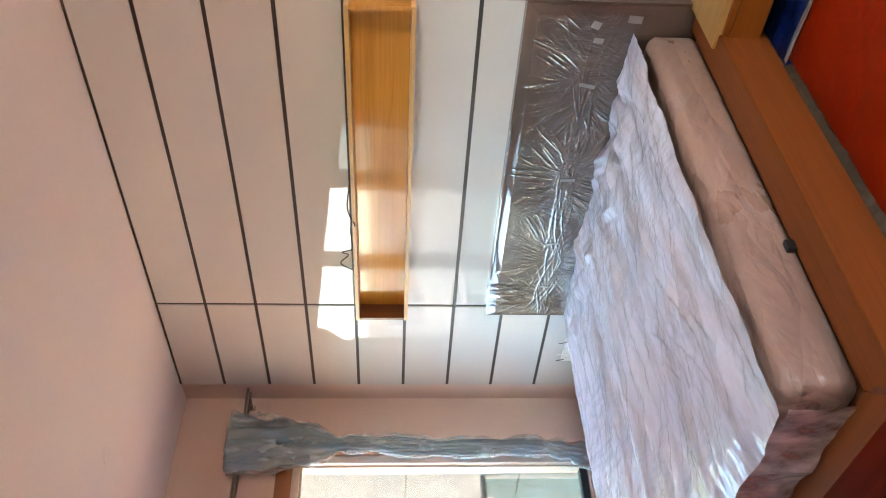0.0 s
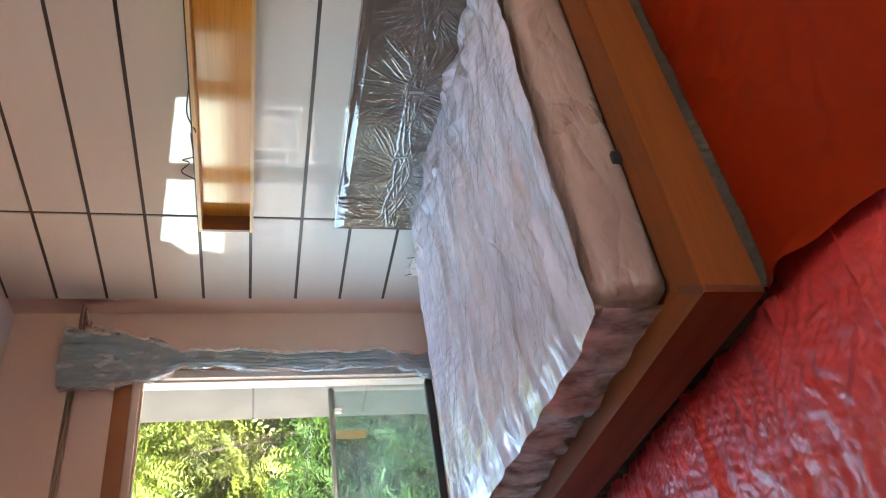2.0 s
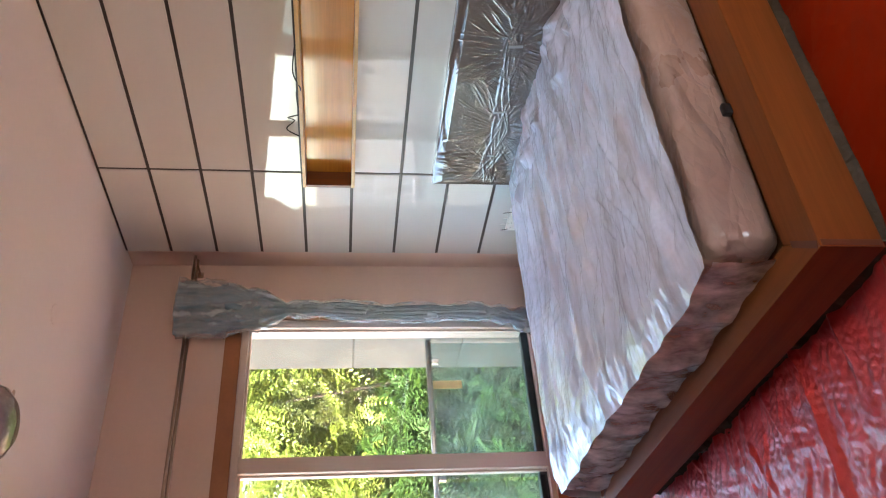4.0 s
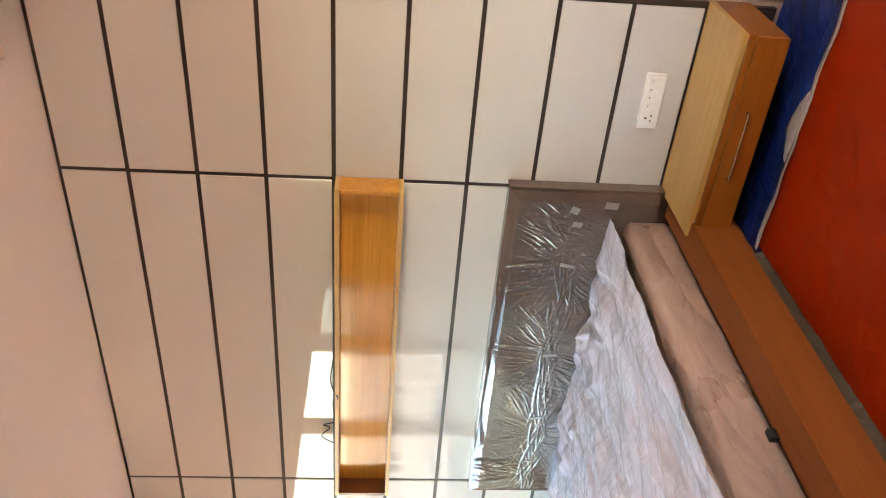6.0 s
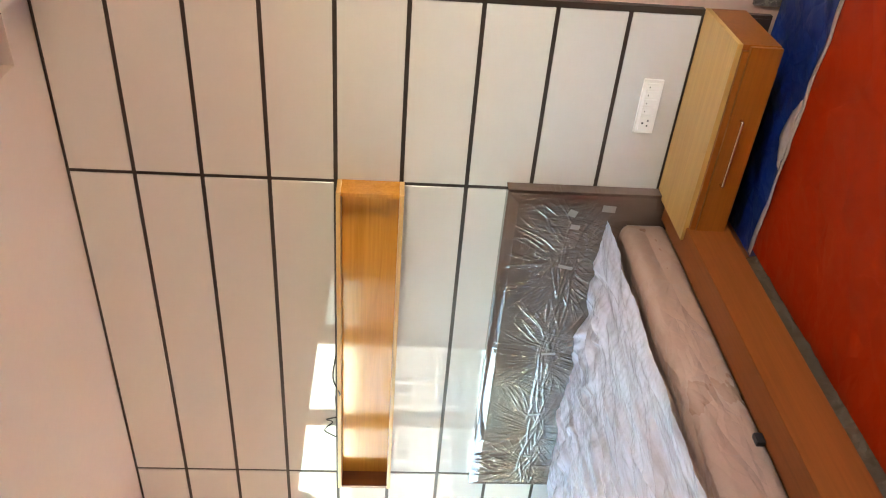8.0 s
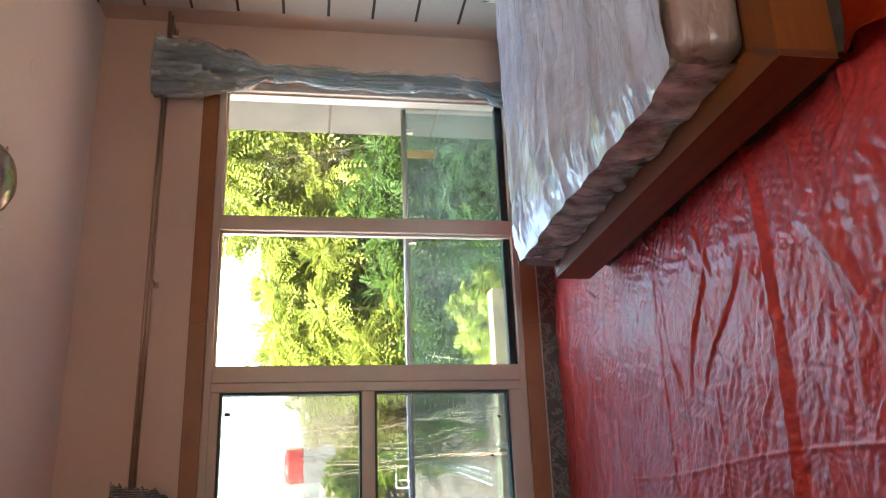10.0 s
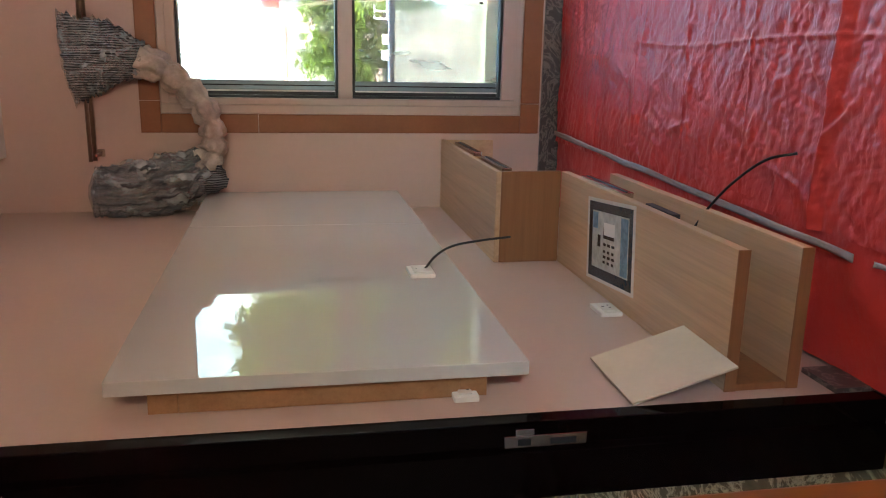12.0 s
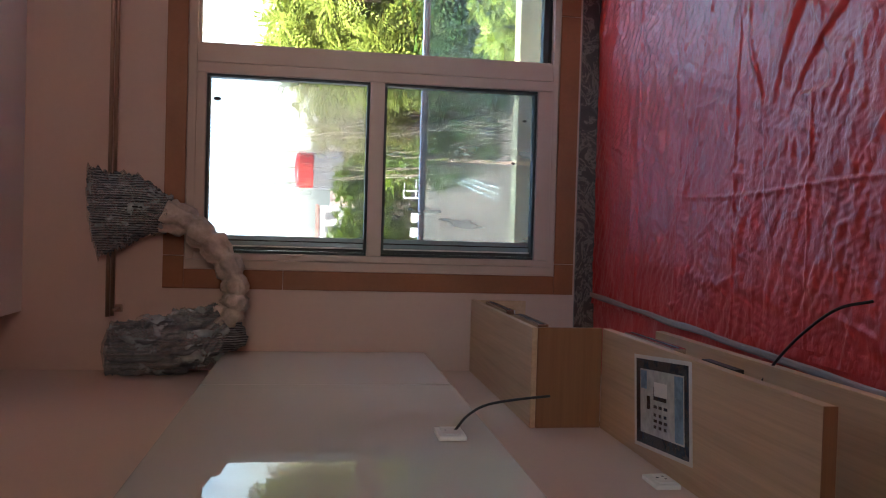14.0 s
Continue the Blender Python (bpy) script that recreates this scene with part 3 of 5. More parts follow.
slab("baseboard", XW, XW + 0.014, YT, 0.0, 0.0, 0.105, SKIRT, "dark grey marble skirting under the window", "skirting")
slab("baseboard", 2.16, 2.3, YT, YT + 0.014, 0.0, 0.1, SKIRT, "dark grey marble skirting", "skirting")
slab("baseboard", 3.42, XR, YT, YT + 0.014, 0.0, 0.1, SKIRT, "dark grey marble skirting", "skirting")

# ---- panelling ----
panelling = thing("wall_panelling", (1.7, 0.0, 0.0), "white gloss wall panels with dark brown grooves", "wall panelling", kind="structure")
part("backing", add_box(blank(), V[0], V[3] + 0.012, 0.006, YP, 0.02, CEIL_Z - 0.002), GROOVE, panelling)
part("edge_trim", rbox(V[3] + 0.004, V[3] + 0.024, -0.002, YP - 0.001, 0.28, CEIL_Z - 0.004, 0.002), GROOVE, panelling, "dark brown end strip")
part("lower_panel", add_box(blank(), V[0], V[3], 0.003, 0.007, 0.03, row_z(9) - 0.01), GROOVE, panelling)
G = 0.0085
for c in range(3):
    for k in range(9):
        part("panel", rbox(V[c] + (G if c else 0.001), V[c + 1] - (G if c < 2 else 0.002), 0.0, 0.009, row_z(k + 1) + G, row_z(k) - (G if k else 0.016), 0.0012, 1), LAMINATE, panelling)

# ---- window ----
surround = thing("window_surround", (XW, -1.8, 0.1), "brown stone window surround flush with the wall", "window surround", kind="structure")
P = XW + 0.008
def trim_piece(y0, y1, z0, z1):
    part("surround_piece", rbox(XW - 0.05, P, y0, y1, z0, z1, 0.002, 1), TRIMBROWN, surround)
for y0, y1 in ((-3.292, -3.14), (-3.137, -1.9), (-1.897, -0.295)):
    trim_piece(y0, y1, WZ1 + 0.001, 2.105)
for y0, y1 in ((-3.292, -3.14), (-3.137, -1.9), (-1.897, -0.295)):
    trim_piece(y0, y1, 0.115, WZ0 - 0.001)
for z0, z1 in ((WZ0, 1.55), (1.553, WZ1)):
    trim_piece(-3.292, WY0 - 0.001, z0, z1)
    trim_piece(WY1 + 0.001, -0.295, z0, z1)

window = thing("window_1", (XW, -1.83, WZ0), "wide cream three-bay window with clear dusty glass", "window", kind="structure")
FX0, FX1 = XW - 0.085, XW - 0.006


def bar(name, y0, y1, z0, z1, x0=FX0, x1=FX1, material=CREAM, parent=None, bevel=0.004):
    return part(name, rbox(x0, x1, y0, y1, z0, z1, bevel), material, parent or window)


bar("frame_stile", WY0 + 0.001, WY0 + 0.045, WZ0 + 0.001, WZ1 - 0.001)
bar("frame_stile", WY1 - 0.05, WY1 - 0.001, WZ0 + 0.001, WZ1 - 0.001)
bar("frame_rail", WY0 + 0.046, WY1 - 0.051, WZ0 + 0.001, WZ0 + 0.03)
bar("frame_rail", WY0 + 0.046, WY1 - 0.051, WZ1 - 0.04, WZ1 - 0.001)
bar("mullion", -1.338, -1.25, WZ0 + 0.031, WZ1 - 0.041)
bar("mullion", -2.225, -2.14, WZ0 + 0.031, WZ1 - 0.041)
# thin inner lips round the two fixed bays
for y0, y1 in ((-1.249, WY1 - 0.051), (-2.139, -1.339)):
    bay = bar("glazing_lip", y0, y0 + 0.012, WZ0 + 0.031, WZ1 - 0.041, FX0 + 0.01, FX1 - 0.03)
    bar("glazing_lip", y1 - 0.012, y1, WZ0 + 0.031, WZ1 - 0.041, FX0 + 0.01, FX1 - 0.03)
    bar("glazing_lip", y0 + 0.013, y1 - 0.013, WZ1 - 0.053, WZ1 - 0.041, FX0 + 0.01, FX1 - 0.03)
    bar("sill_channel", y0 + 0.013, y1 - 0.013, WZ0 + 0.031, WZ0 + 0.075, FX0 - 0.02, FX1 - 0.045, GASKET)
    gl = part("pane", add_box(blank(), FX0 + 0.03, FX0 + 0.034, y0 + 0.004, y1 - 0.004, WZ0 + 0.033, WZ1 - 0.043), PANE, window)
    gl.visible_shadow = False
# the third bay: a sash with a cross bar
sash = part("sash_stile", rbox(FX0 + 0.004, FX1 + 0.014, -2.278, -2.2295, WZ0 + 0.032, WZ1 - 0.042, 0.004), CREAM, window, "cream sash with black seals")
bar("sash_stile", WY0 + 0.047, -3.122, WZ0 + 0.032, WZ1 - 0.042, FX0 + 0.004, FX1 + 0.014)
bar("sash_rail", -3.121, -2.279, WZ0 + 0.032, 0.322, FX0 + 0.004, FX1 + 0.014)
bar("sash_rail", -3.121, -2.279, 1.925, WZ1 - 0.042, FX0 + 0.004, FX1 + 0.014)
bar("sash_bar", -3.121, -2.279, 1.088, 1.158, FX0 + 0.004, FX1 + 0.014)
for z0, z1 in ((0.323, 1.087), (1.159, 1.924)):
    for a in ((-3.121, -3.108, z0, z1), (-2.292, -2.279, z0, z1), (-3.107, -2.293, z0, z0 + 0.013), (-3.107, -2.293, z1 - 0.013, z1)):
        bar("seal", *a, FX0 + 0.02, FX1 - 0.004, GASKET, None, 0.002)
    for y0, y1, x1, m in ((-3.058, -3.038, -0.04, ALU), (-3.064, -3.0585, -0.045, GASKET), (-3.084, -3.0645, -0.036, ALU), (-3.091, -3.0845, -0.022, WHITEPIPE), (-3.107, -3.0915, -0.04, GASKET)):
        bar("track", y0, y1, z0 + 0.014, z1 - 0.014, FX0 + 0.0, FX1 + x1, m, None, 0.001)
    gl = part("pane", add_box(blank(), FX0 + 0.03, FX0 + 0.034, -3.109, -2.291, z0 + 0.011, z1 - 0.011), SASHPANE, window)
    gl.visible_shadow = False
for y, z, r in ((-2.39, 1.881, 0.013), (-2.423, 0.376, 0.008), (-2.638, 0.428, 0.008)):
    spot = lathe([(0.25 * r, -0.0015), (r, -0.001), (r, 0.0), (0.4 * r, 0.0008)], (0, 0, 0), 12)
    spot.transform(Matrix.Translation((FX0 + 0.0355, y, z)) @ Matrix.Rotation(radians(90), 4, "Y") @ Matrix.Diagonal((1.4, 0.8, 1, 1)))
    part("dirt_spot", spot, GASKET, window, "small dark dirt spot on the glass")
part("latch", rbox(FX1 + 0.008, FX1 + 0.022, -3.158, -3.14, 1.83, 1.9, 0.003), GASKET, window)
slab("sill_outside", -0.43, FX0 - 0.001, WY0, WY1, WZ0 - 0.02, WZ0 - 0.002, PIERSTONE, "beige outer window sill", "window sill")

# ---- doorway ----
door = thing("door_1", (2.36, YT, 0.0), "glossy black lacquered door frame with steel strike plate", "door frame", kind="structure")
for x0, x1, s in ((DX0 + 0.001, DX0 + 0.05, 1), (DX1 - 0.05, DX1 - 0.001, -1)):
    part("jamb", rbox(x0, x1, YT - 0.17, YT + 0.008, 0.0, DZ - 0.002, 0.004), BLACKWOOD, door)
    xs = (x1 + 0.001, x1 + 0.016) if s > 0 else (x0 - 0.016, x0 - 0.001)
    part("door_stop", rbox(*xs, YT - 0.17, YT - 0.055, 0.0, DZ - 0.06, 0.003), BLACKWOOD, door)
part("head", rbox(DX0 + 0.051, DX1 - 0.051, YT - 0.17, YT + 0.008, DZ - 0.05, DZ - 0.002, 0.004), BLACKWOOD, door)
plate = part("strike_plate", rbox(DX0 + 0.0505, DX0 + 0.0535, YT - 0.05, YT - 0.022, 0.765, 0.955, 0.001, 1), STEEL, door, "steel strike plate with two slots")
part("lip", rbox(DX0 + 0.0505, DX0 + 0.0545, YT - 0.021, YT - 0.006, 0.888, 0.93, 0.001, 1), STEEL, plate)
part("slot", rbox(DX0 + 0.0536, DX0 + 0.0543, YT - 0.045, YT - 0.03, 0.79, 0.85, 0.0, 1), GASKET, plate)
part("slot", rbox(DX0 + 0.0536, DX0 + 0.0543, YT - 0.045, YT - 0.03, 0.895, 0.925, 0.0, 1), GASKET, plate)

# ---- floor sheets ----
def crease_line(x0, y0, x1, y1, wide, high):
    """One straight crease from end to end, as a row for creased()."""
    run = math.hypot(x1 - x0, y1 - y0)
    return [(x0 + x1) / 2, (y0 + y1) / 2, (x1 - x0) / run, (y1 - y0) / run, run / 2, wide, high]


FLOOR_CREASES = np.concatenate([
    crease_set(1, 26, (0.2, 2.0), (-3.3, -1.8), [90, 90, 95, 75], (0.3, 0.9), (0.008, 0.016), (0.003, 0.006)),
    crease_set(4, 22, (2.15, 3.5), (-3.3, -1.8), [60, 120, 75, 150, 20], (0.3, 0.9), (0.014, 0.034), (0.006, 0.013)),
    crease_set(7, 120, (-0.1, 3.5), (-3.3, -1.8), [90, 60, 120, 0], (0.08, 0.3), (0.008, 0.016), (0.002, 0.005)),
    np.array([crease_line(1.72, -1.95, 1.42, -2.6, 0.02, 0.012), crease_line(1.95, -2.1, 1.5, -2.62, 0.014, 0.01), crease_line(1.62, -1.92, 1.68, -2.2, 0.02, 0.01), crease_line(1.25, -2.1, 1.4, -2.75, 0.012, 0.007)]),
])


def floor_height(x, y):
    h = creased(x, y, FLOOR_CREASES) + 0.003 * soft_noise(x, y, 5, 5.0) + 0.006
    h = h + crumple(x, y, 41, 0.2, 0.035, [90, 80, 20, 140, 60]) + crumple(x, y, 42, 0.08, 0.06, [90, 100, 40, 150, 70, 10])
    return h + crumple(x, y, 43, 0.03, 0.085, [90, 80, 110, 30, 150, 60])


gx, gy = np.meshgrid(np.concatenate([np.linspace(-0.17, 3.4, 760), np.linspace(3.42, 5.1, 60)]), np.linspace(-3.33, -1.73, 330), indexing="ij")
off = gx - (2.02 + 0.03 * np.sin(gy * 2.1))
fold = 0.02 * np.clip(1 - np.where(off > 0, off / 0.045, -off / 0.009), 0, 1)
gz = (np.maximum(floor_height(gx, gy), 0.001) + fold) * np.where(gx > 2.6, np.clip((-1.835 - 0.24 * np.maximum(0, gx - 2.76) - gy) / 0.08, 0.1, 1), 1)
for at, high, wide in ((0.37, 0.006, 0.014), (1.21, 0.006, 0.012), (0.79, 0.003, 0.01), (1.62, 0.003, 0.01), (2.86, 0.005, 0.014)):
    off = gx - at - 0.006 * np.sin(gy * 5 + at * 9)
    gz = gz + high * np.clip(1 - np.where(off > 0, off / wide, -off / (wide * 0.4)), 0, 1)
off = gy + 2.83 - 0.012 * np.sin(gx * 4)
gz = gz + 0.004 * np.clip(1 - np.where(off > 0, off / 0.006, -off / 0.016), 0, 1) * np.clip((gx - 0.7) / 0.2, 0, 1) * np.clip((2.9 - gx) / 0.2, 0, 1)
solo("red_floor_sheet", grid_mesh(gx, gy, gz), REDSHEET, "wrinkled glossy red plastic sheet spread over the floor", "floor sheet", smooth=True)
gx, gy = np.meshgrid(np.linspace(-0.17, 0.81, 90), np.linspace(-1.735, -0.03, 120), indexing="ij")
solo("red_floor_sheet", grid_mesh(gx, gy, np.maximum(0.004 + 0.004 * soft_noise(gx, gy, 5, 5.0), 0.001)), REDSHEET, "red plastic sheet between the bed and the window", "floor sheet", smooth=True)


def strip_place(u, v):
    x = -0.17 + u * 3.45
    y = YT + 0.012 + v * 0.37
    h = 0.012 * ridge(x * 3, y * 4, 7.7) + 0.006 * ridge(x * 9, y * 12, 2.2)
    return (x, y, 0.001 + h)


solo("red_floor_sheet", sheet(170, 20, strip_place), REDSHEET, "narrow red plastic sheet along the television wall", "floor sheet", smooth=True)


def orange_place(u, v):
    x = 2.62 + u * 2.5
    edge = -1.835 - 0.24 * max(0.0, x - 2.76) + 0.012 * math.sin(x * 11)
    y = edge + v * (-0.405 - edge)
    h = 0.05 * max(0.0, 1 - v / 0.05) * (0.3 + math.exp(-((x - 2.74) / 0.07) ** 2)) + 0.006 * ridge(x * 1.2, y * 1.1, 11.0) + 0.003 * noise.noise((x * 2, y * 2, 8))
    return (x, y, 0.012 + 0.012 * max(0.0, 1 - v / 0.12) + max(0.0, h) + 0.004 * noise.noise((x, y, 2.0)))


solo("orange_floor_sheet", sheet(120, 90, orange_place), ORANGESHEET, "smooth orange-red plastic sheet beside the bed", "floor sheet", smooth=True)


def blue_place(u, v):
    x = 2.5 + u * 2.4
    y = -0.5 + v * 0.5
    h = 0.006 * ridge(x * 2.5, y * 3, 21.0) + 0.003 * ridge(x * 8, y * 8, 4.0)
    return (x, y, 0.002 + max(0.0, h))


solo("blue_floor_sheet", sheet(110, 30, blue_place), BLUESHEET, "creased dark blue plastic sheet by the wall", "floor sheet", smooth=True)


def hem_place(x0, y0, x1, y1, w, seed, lift, wave=0.018):
    def at(u, v):
        x, y = x0 + (x1 - x0) * u, y0 + (y1 - y0) * u
        wob = wave * noise.noise((u * 9, seed, 0))
        nx, ny = -(y1 - y0), (x1 - x0)
        n = math.hypot(nx, ny)
        k = (v - 0.5) * w * (1 + 0.5 * noise.noise((u * 6, seed, 5))) + wob
        return (x + nx / n * k, y + ny / n * k, lift + 0.004 * ridge(u * 14, v, seed) * (1 - abs(v - 0.5)))
    return at


def flap_place(u, v):
    x = 2.97 + 0.27 * u
    wide = 0.075 * math.sin(u * math.pi) ** 0.7 * (1 - 0.35 * u)
    return (x, -0.405 + wide * v + 0.004 * noise.noise((u * 8, v, 3.0)), 0.023 + 0.005 * ridge(u * 5, v, 3.3))


solo("sheet_hem", sheet(120, 4, hem_place(2.6, -0.405, 4.0, -0.425, 0.022, 3.0, 0.021), 0.002), HEM, "grey-white hem along the edge of the orange sheet", "sheet hem", smooth=True)
solo("sheet_hem", sheet(40, 4, flap_place, 0.002), HEM, "grey-white hem folded over onto the blue sheet", "sheet hem", smooth=True)
solo("tape_strip", sheet(110, 3, hem_place(-0.17, -3.285, 2.2, -3.365, 0.024, 8.0, 0.026, 0.005), 0.001), HEM, "grey-white tape along the red floor sheet", "tape", smooth=True)
solo("tape_strip", sheet(60, 3, hem_place(2.27, -3.362, 3.2, -3.41, 0.016, 12.0, 0.024, 0.008), 0.001), HEM, "curled end of grey-white tape on the red sheet", "tape", smooth=True)

# ---- bed ----
BX0, BX1, BY0, BY1, BZ = 0.69, 2.67, -1.885, -0.09, 0.27
bed = thing("bed", (1.68, -1.0, 0.0), "low orange wood platform bed with wide side boards", "bed")
part("side_board", prism([(BX1 - 0.135, BY1), (BX1 - 0.135, BY0 + 0.1005), (BX1, BY0 + 0.0005), (BX1, BY1)], 0.1, BZ), BEDWOOD_Y, bed)
part("side_board", prism([(BX0, BY1), (BX0, BY0 + 0.0005), (BX0 + 0.135, BY0 + 0.1005), (BX0 + 0.135, BY1)], 0.1, BZ), BEDWOOD_Y, bed)
part("foot_board", prism([(BX0, BY0), (BX1, BY0), (BX1 - 0.135, BY0 + 0.1), (BX0 + 0.135, BY0 + 0.1)], 0.1, BZ), BEDWOOD, bed)
for s, xe in ((-1, BX1), (1, BX0)):
    part("mitre_strip", prism([(xe + s * 0.012, BY0 + 0.002), (xe + s * 0.1, BY0 + 0.067), (xe + s * 0.1, BY0 + 0.09), (xe + s * 0.004, BY0 + 0.02)][::-s], BZ - 0.004, BZ + 0.0015, 0), ENDGRAIN, bed, "dark red end grain along the mitre")
    part("corner_edge", rbox(*sorted((xe - s * 0.0015, xe + s * 0.004)), BY0 + 0.004, BY0 + 0.022, 0.103, BZ - 0.006, 0.001, 1), ENDGRAIN, bed)
part("platform", rbox(BX0 + 0.136, BX1 - 0.136, BY0 + 0.1, BY1, 0.12, 0.24, 0.003), RAWWOOD, bed)
part("plinth", rbox(BX0 + 0.1, BX1 - 0.1, BY0 + 0.08, BY1, 0.0, 0.119, 0.003), SHADEVENEER, bed)


def skirt(ax, ay, bx, by, ox, oy, seed):
    """Dusty film hanging from under the bed edge and spreading out on the floor."""
    def at(u, v):
        x, y = ax + (bx - ax) * u, ay + (by - ay) * u
        s = u * math.hypot(bx - ax, by - ay)
        reach = 0.028 + 0.02 * noise.noise((s * 5, seed, 0)) + 0.02 * ridge(s * 7, seed)
        out = reach * v + 0.003 * noise.noise((s * 12, v * 3, seed)) * v
        z = 0.115 * (1 - min(1.0, v * 1.35)) ** 1.4 + 0.004 * ridge(s * 9, v * 2, seed) * v + 0.01
        return (x + ox * out, y + oy * out, z)
    return sheet(int(90 * math.hypot(bx - ax, by - ay)), 10, at, 0.001)


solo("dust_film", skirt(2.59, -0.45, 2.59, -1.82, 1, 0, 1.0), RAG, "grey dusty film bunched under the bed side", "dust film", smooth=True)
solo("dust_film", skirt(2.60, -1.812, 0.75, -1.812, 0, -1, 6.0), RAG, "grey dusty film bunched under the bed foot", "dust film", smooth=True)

# mattress and its cover sheet
MX0, MX1, MY0, MY1, MZ0, MZ1 = 0.80, 2.525, -1.775, -0.1, 0.245, 0.45


def soft_block(x0, x1, y0, y1, z0, z1, r, n=42):
    """A soft block with rounded edges, its skin slightly uneven."""
    tmp = blank()
    bmesh.ops.create_cube(tmp, size=1.0, matrix=Matrix.LocRotScale(((x0 + x1) / 2, (y0 + y1) / 2, (z0 + z1) / 2), None, (x1 - x0, y1 - y0, z1 - z0)))
    bmesh.ops.bevel(tmp, geom=list(tmp.edges), offset=r, segments=5, profile=0.5, affect="EDGES")
    bmesh.ops.subdivide_edges(tmp, edges=[e for e in tmp.edges if e.calc_length() > 0.3], cuts=n, use_grid_fill=True)
    for v in tmp.verts:
        p = v.co
        d = 0.007 * noise.noise(p * 7) + 0.006 * ridge(p.x * 4 + p.z * 9, p.y * 4, p.z * 8)
        c = Vector(((x0 + x1) / 2, (y0 + y1) / 2, (z0 + z1) / 2))
        side = Vector((p.x - c.x, p.y - c.y, 0)).normalized()
        v.co = p + side * d + Vector((0, 0, 0.4 * d))
    return tmp


mattress = thing("mattress", (1.66, -0.95, 0.24), "peach mattress still in its clear plastic cover", "mattress")
part("body", soft_block(MX0, MX1, MY0, MY1, MZ0, MZ1, 0.05), MATTRESS, mattress, smooth=True)
part("grip", rbox(MX1 + 0.001, MX1 + 0.022, -1.305, -1.265, 0.268, 0.298, 0.007), BLACKRUBBER, mattress, "black strap end")


COVER_CREASES = np.concatenate([
    crease_set(11, 12, (0.9, 2.45), (-1.5, -0.4), [88, 84, 94], (0.7, 1.6), (0.010, 0.022), (0.006, 0.013)),
    crease_set(12, 26, (1.6, 2.5), (-1.75, -1.1), [75, 100, 60, 85], (0.15, 0.5), (0.008, 0.018), (0.004, 0.009)),
    crease_set(14, 26, (0.8, 2.5), (-0.35, -0.1), [90, 45, 135], (0.1, 0.35), (0.02, 0.05), (0.01, 0.03)),
])


def cover_height(x, y):
    """Broad soft folds that run from head to foot, thin straight pleats, and fine wrinkles over all."""
    lean = x + 0.07 * y + 0.05 * (value_noise(x * 1.5 + 9, y * 1.2 + 9, 51) - 0.5)
    broad = value_noise(lean * 7 + 20, y * 0.7 + 20, 52) * 0.03 + value_noise(lean * 17 + 20, y * 1.3 + 20, 53) * 0.016 + value_noise(lean * 38 + 20, y * 3.2 + 20, 57) * 0.006
    fine = crumple(x, y, 54, 0.13, 0.07, [88, 80, 100, 70]) + crumple(x, y, 55, 0.05, 0.06, [90, 75, 110, 40, 140], 14) + crumple(x, y, 56, 0.022, 0.06, [90, 60, 120, 20, 150])
    return creased(x, y, COVER_CREASES) + broad + fine


def cover_film(s0, s1, n, m):
    """Film over the top, hanging down at the window side and a little over the foot; s runs across the bed."""
    s, v = np.meshgrid(np.linspace(s0, s1, n), np.linspace(0, 1, m), indexing="ij")
    w = 1.74
    flat = np.minimum(s, w)
    hang = np.maximum(s - w, 0)
    edge = 0.012 * np.sin(v * 9 + 1) + 0.006 * np.sin(v * 23) - 0.03 * np.clip((v - 0.9) / 0.1, 0, 1)
    x = MX1 - 0.02 - flat + edge * np.clip(1 - s / 0.15, 0, 1) - 0.04 * np.sin(np.minimum(1, hang / 0.25) * 2.2)
    z = MZ1 + 0.010 - 0.012 * np.clip(1 - s / 0.1, 0, 1) ** 2 - hang * 0.8
    y = MY1 + 0.02 - v * 1.72
    lip = np.clip(v - 0.95, 0, 1) / 0.05
    ragged = (0.6 + 0.4 * np.sin(s * 7) * np.sin(s * 3 + 1) + 0.2 * np.sin(s * 31)) * np.clip(s / 0.2, 0, 1)
    z = z - 0.022 * lip * lip * ragged
    y = y - 0.016 * lip * np.clip(s / 0.2, 0, 1)
    h = cover_height(x - hang, y) + 0.003
    h = h * (1 - 0.5 * np.clip((v - 0.93) / 0.05, 0, 1))
    up = s < w
    return grid_mesh(x - np.where(up, 0, h), y - 0.5 * h * (lip > 0), z + np.where(up, h, 0))


cover = thing("plastic_cover", (1.66, -0.95, 0.25), "milky crumpled plastic film over the mattress top", "plastic cover")
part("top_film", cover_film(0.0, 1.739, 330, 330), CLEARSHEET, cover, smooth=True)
gx, gv = np.meshgrid(np.linspace(0.8, 2.5, 300), np.linspace(0, 1, 40), indexing="ij")
gh = crumple(gx, gv * 0.2, 61, 0.2, 0.09, [90, 70, 110, 130, 50]) + crumple(gx, gv * 0.2, 62, 0.07, 0.09, [90, 60, 120, 30, 150])
swell = np.sin(gv * math.pi) * 0.006
part("foot_film", grid_mesh(gx, MY0 - 0.017 - swell - gh, MZ1 + 0.012 - gv * 0.178 - 0.01 * value_noise(gx * 9, gv, 63)), FOOTFILM, cover, "clear wrinkled film hanging over the foot end", smooth=True)
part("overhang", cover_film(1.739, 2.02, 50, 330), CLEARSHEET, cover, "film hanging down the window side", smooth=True)

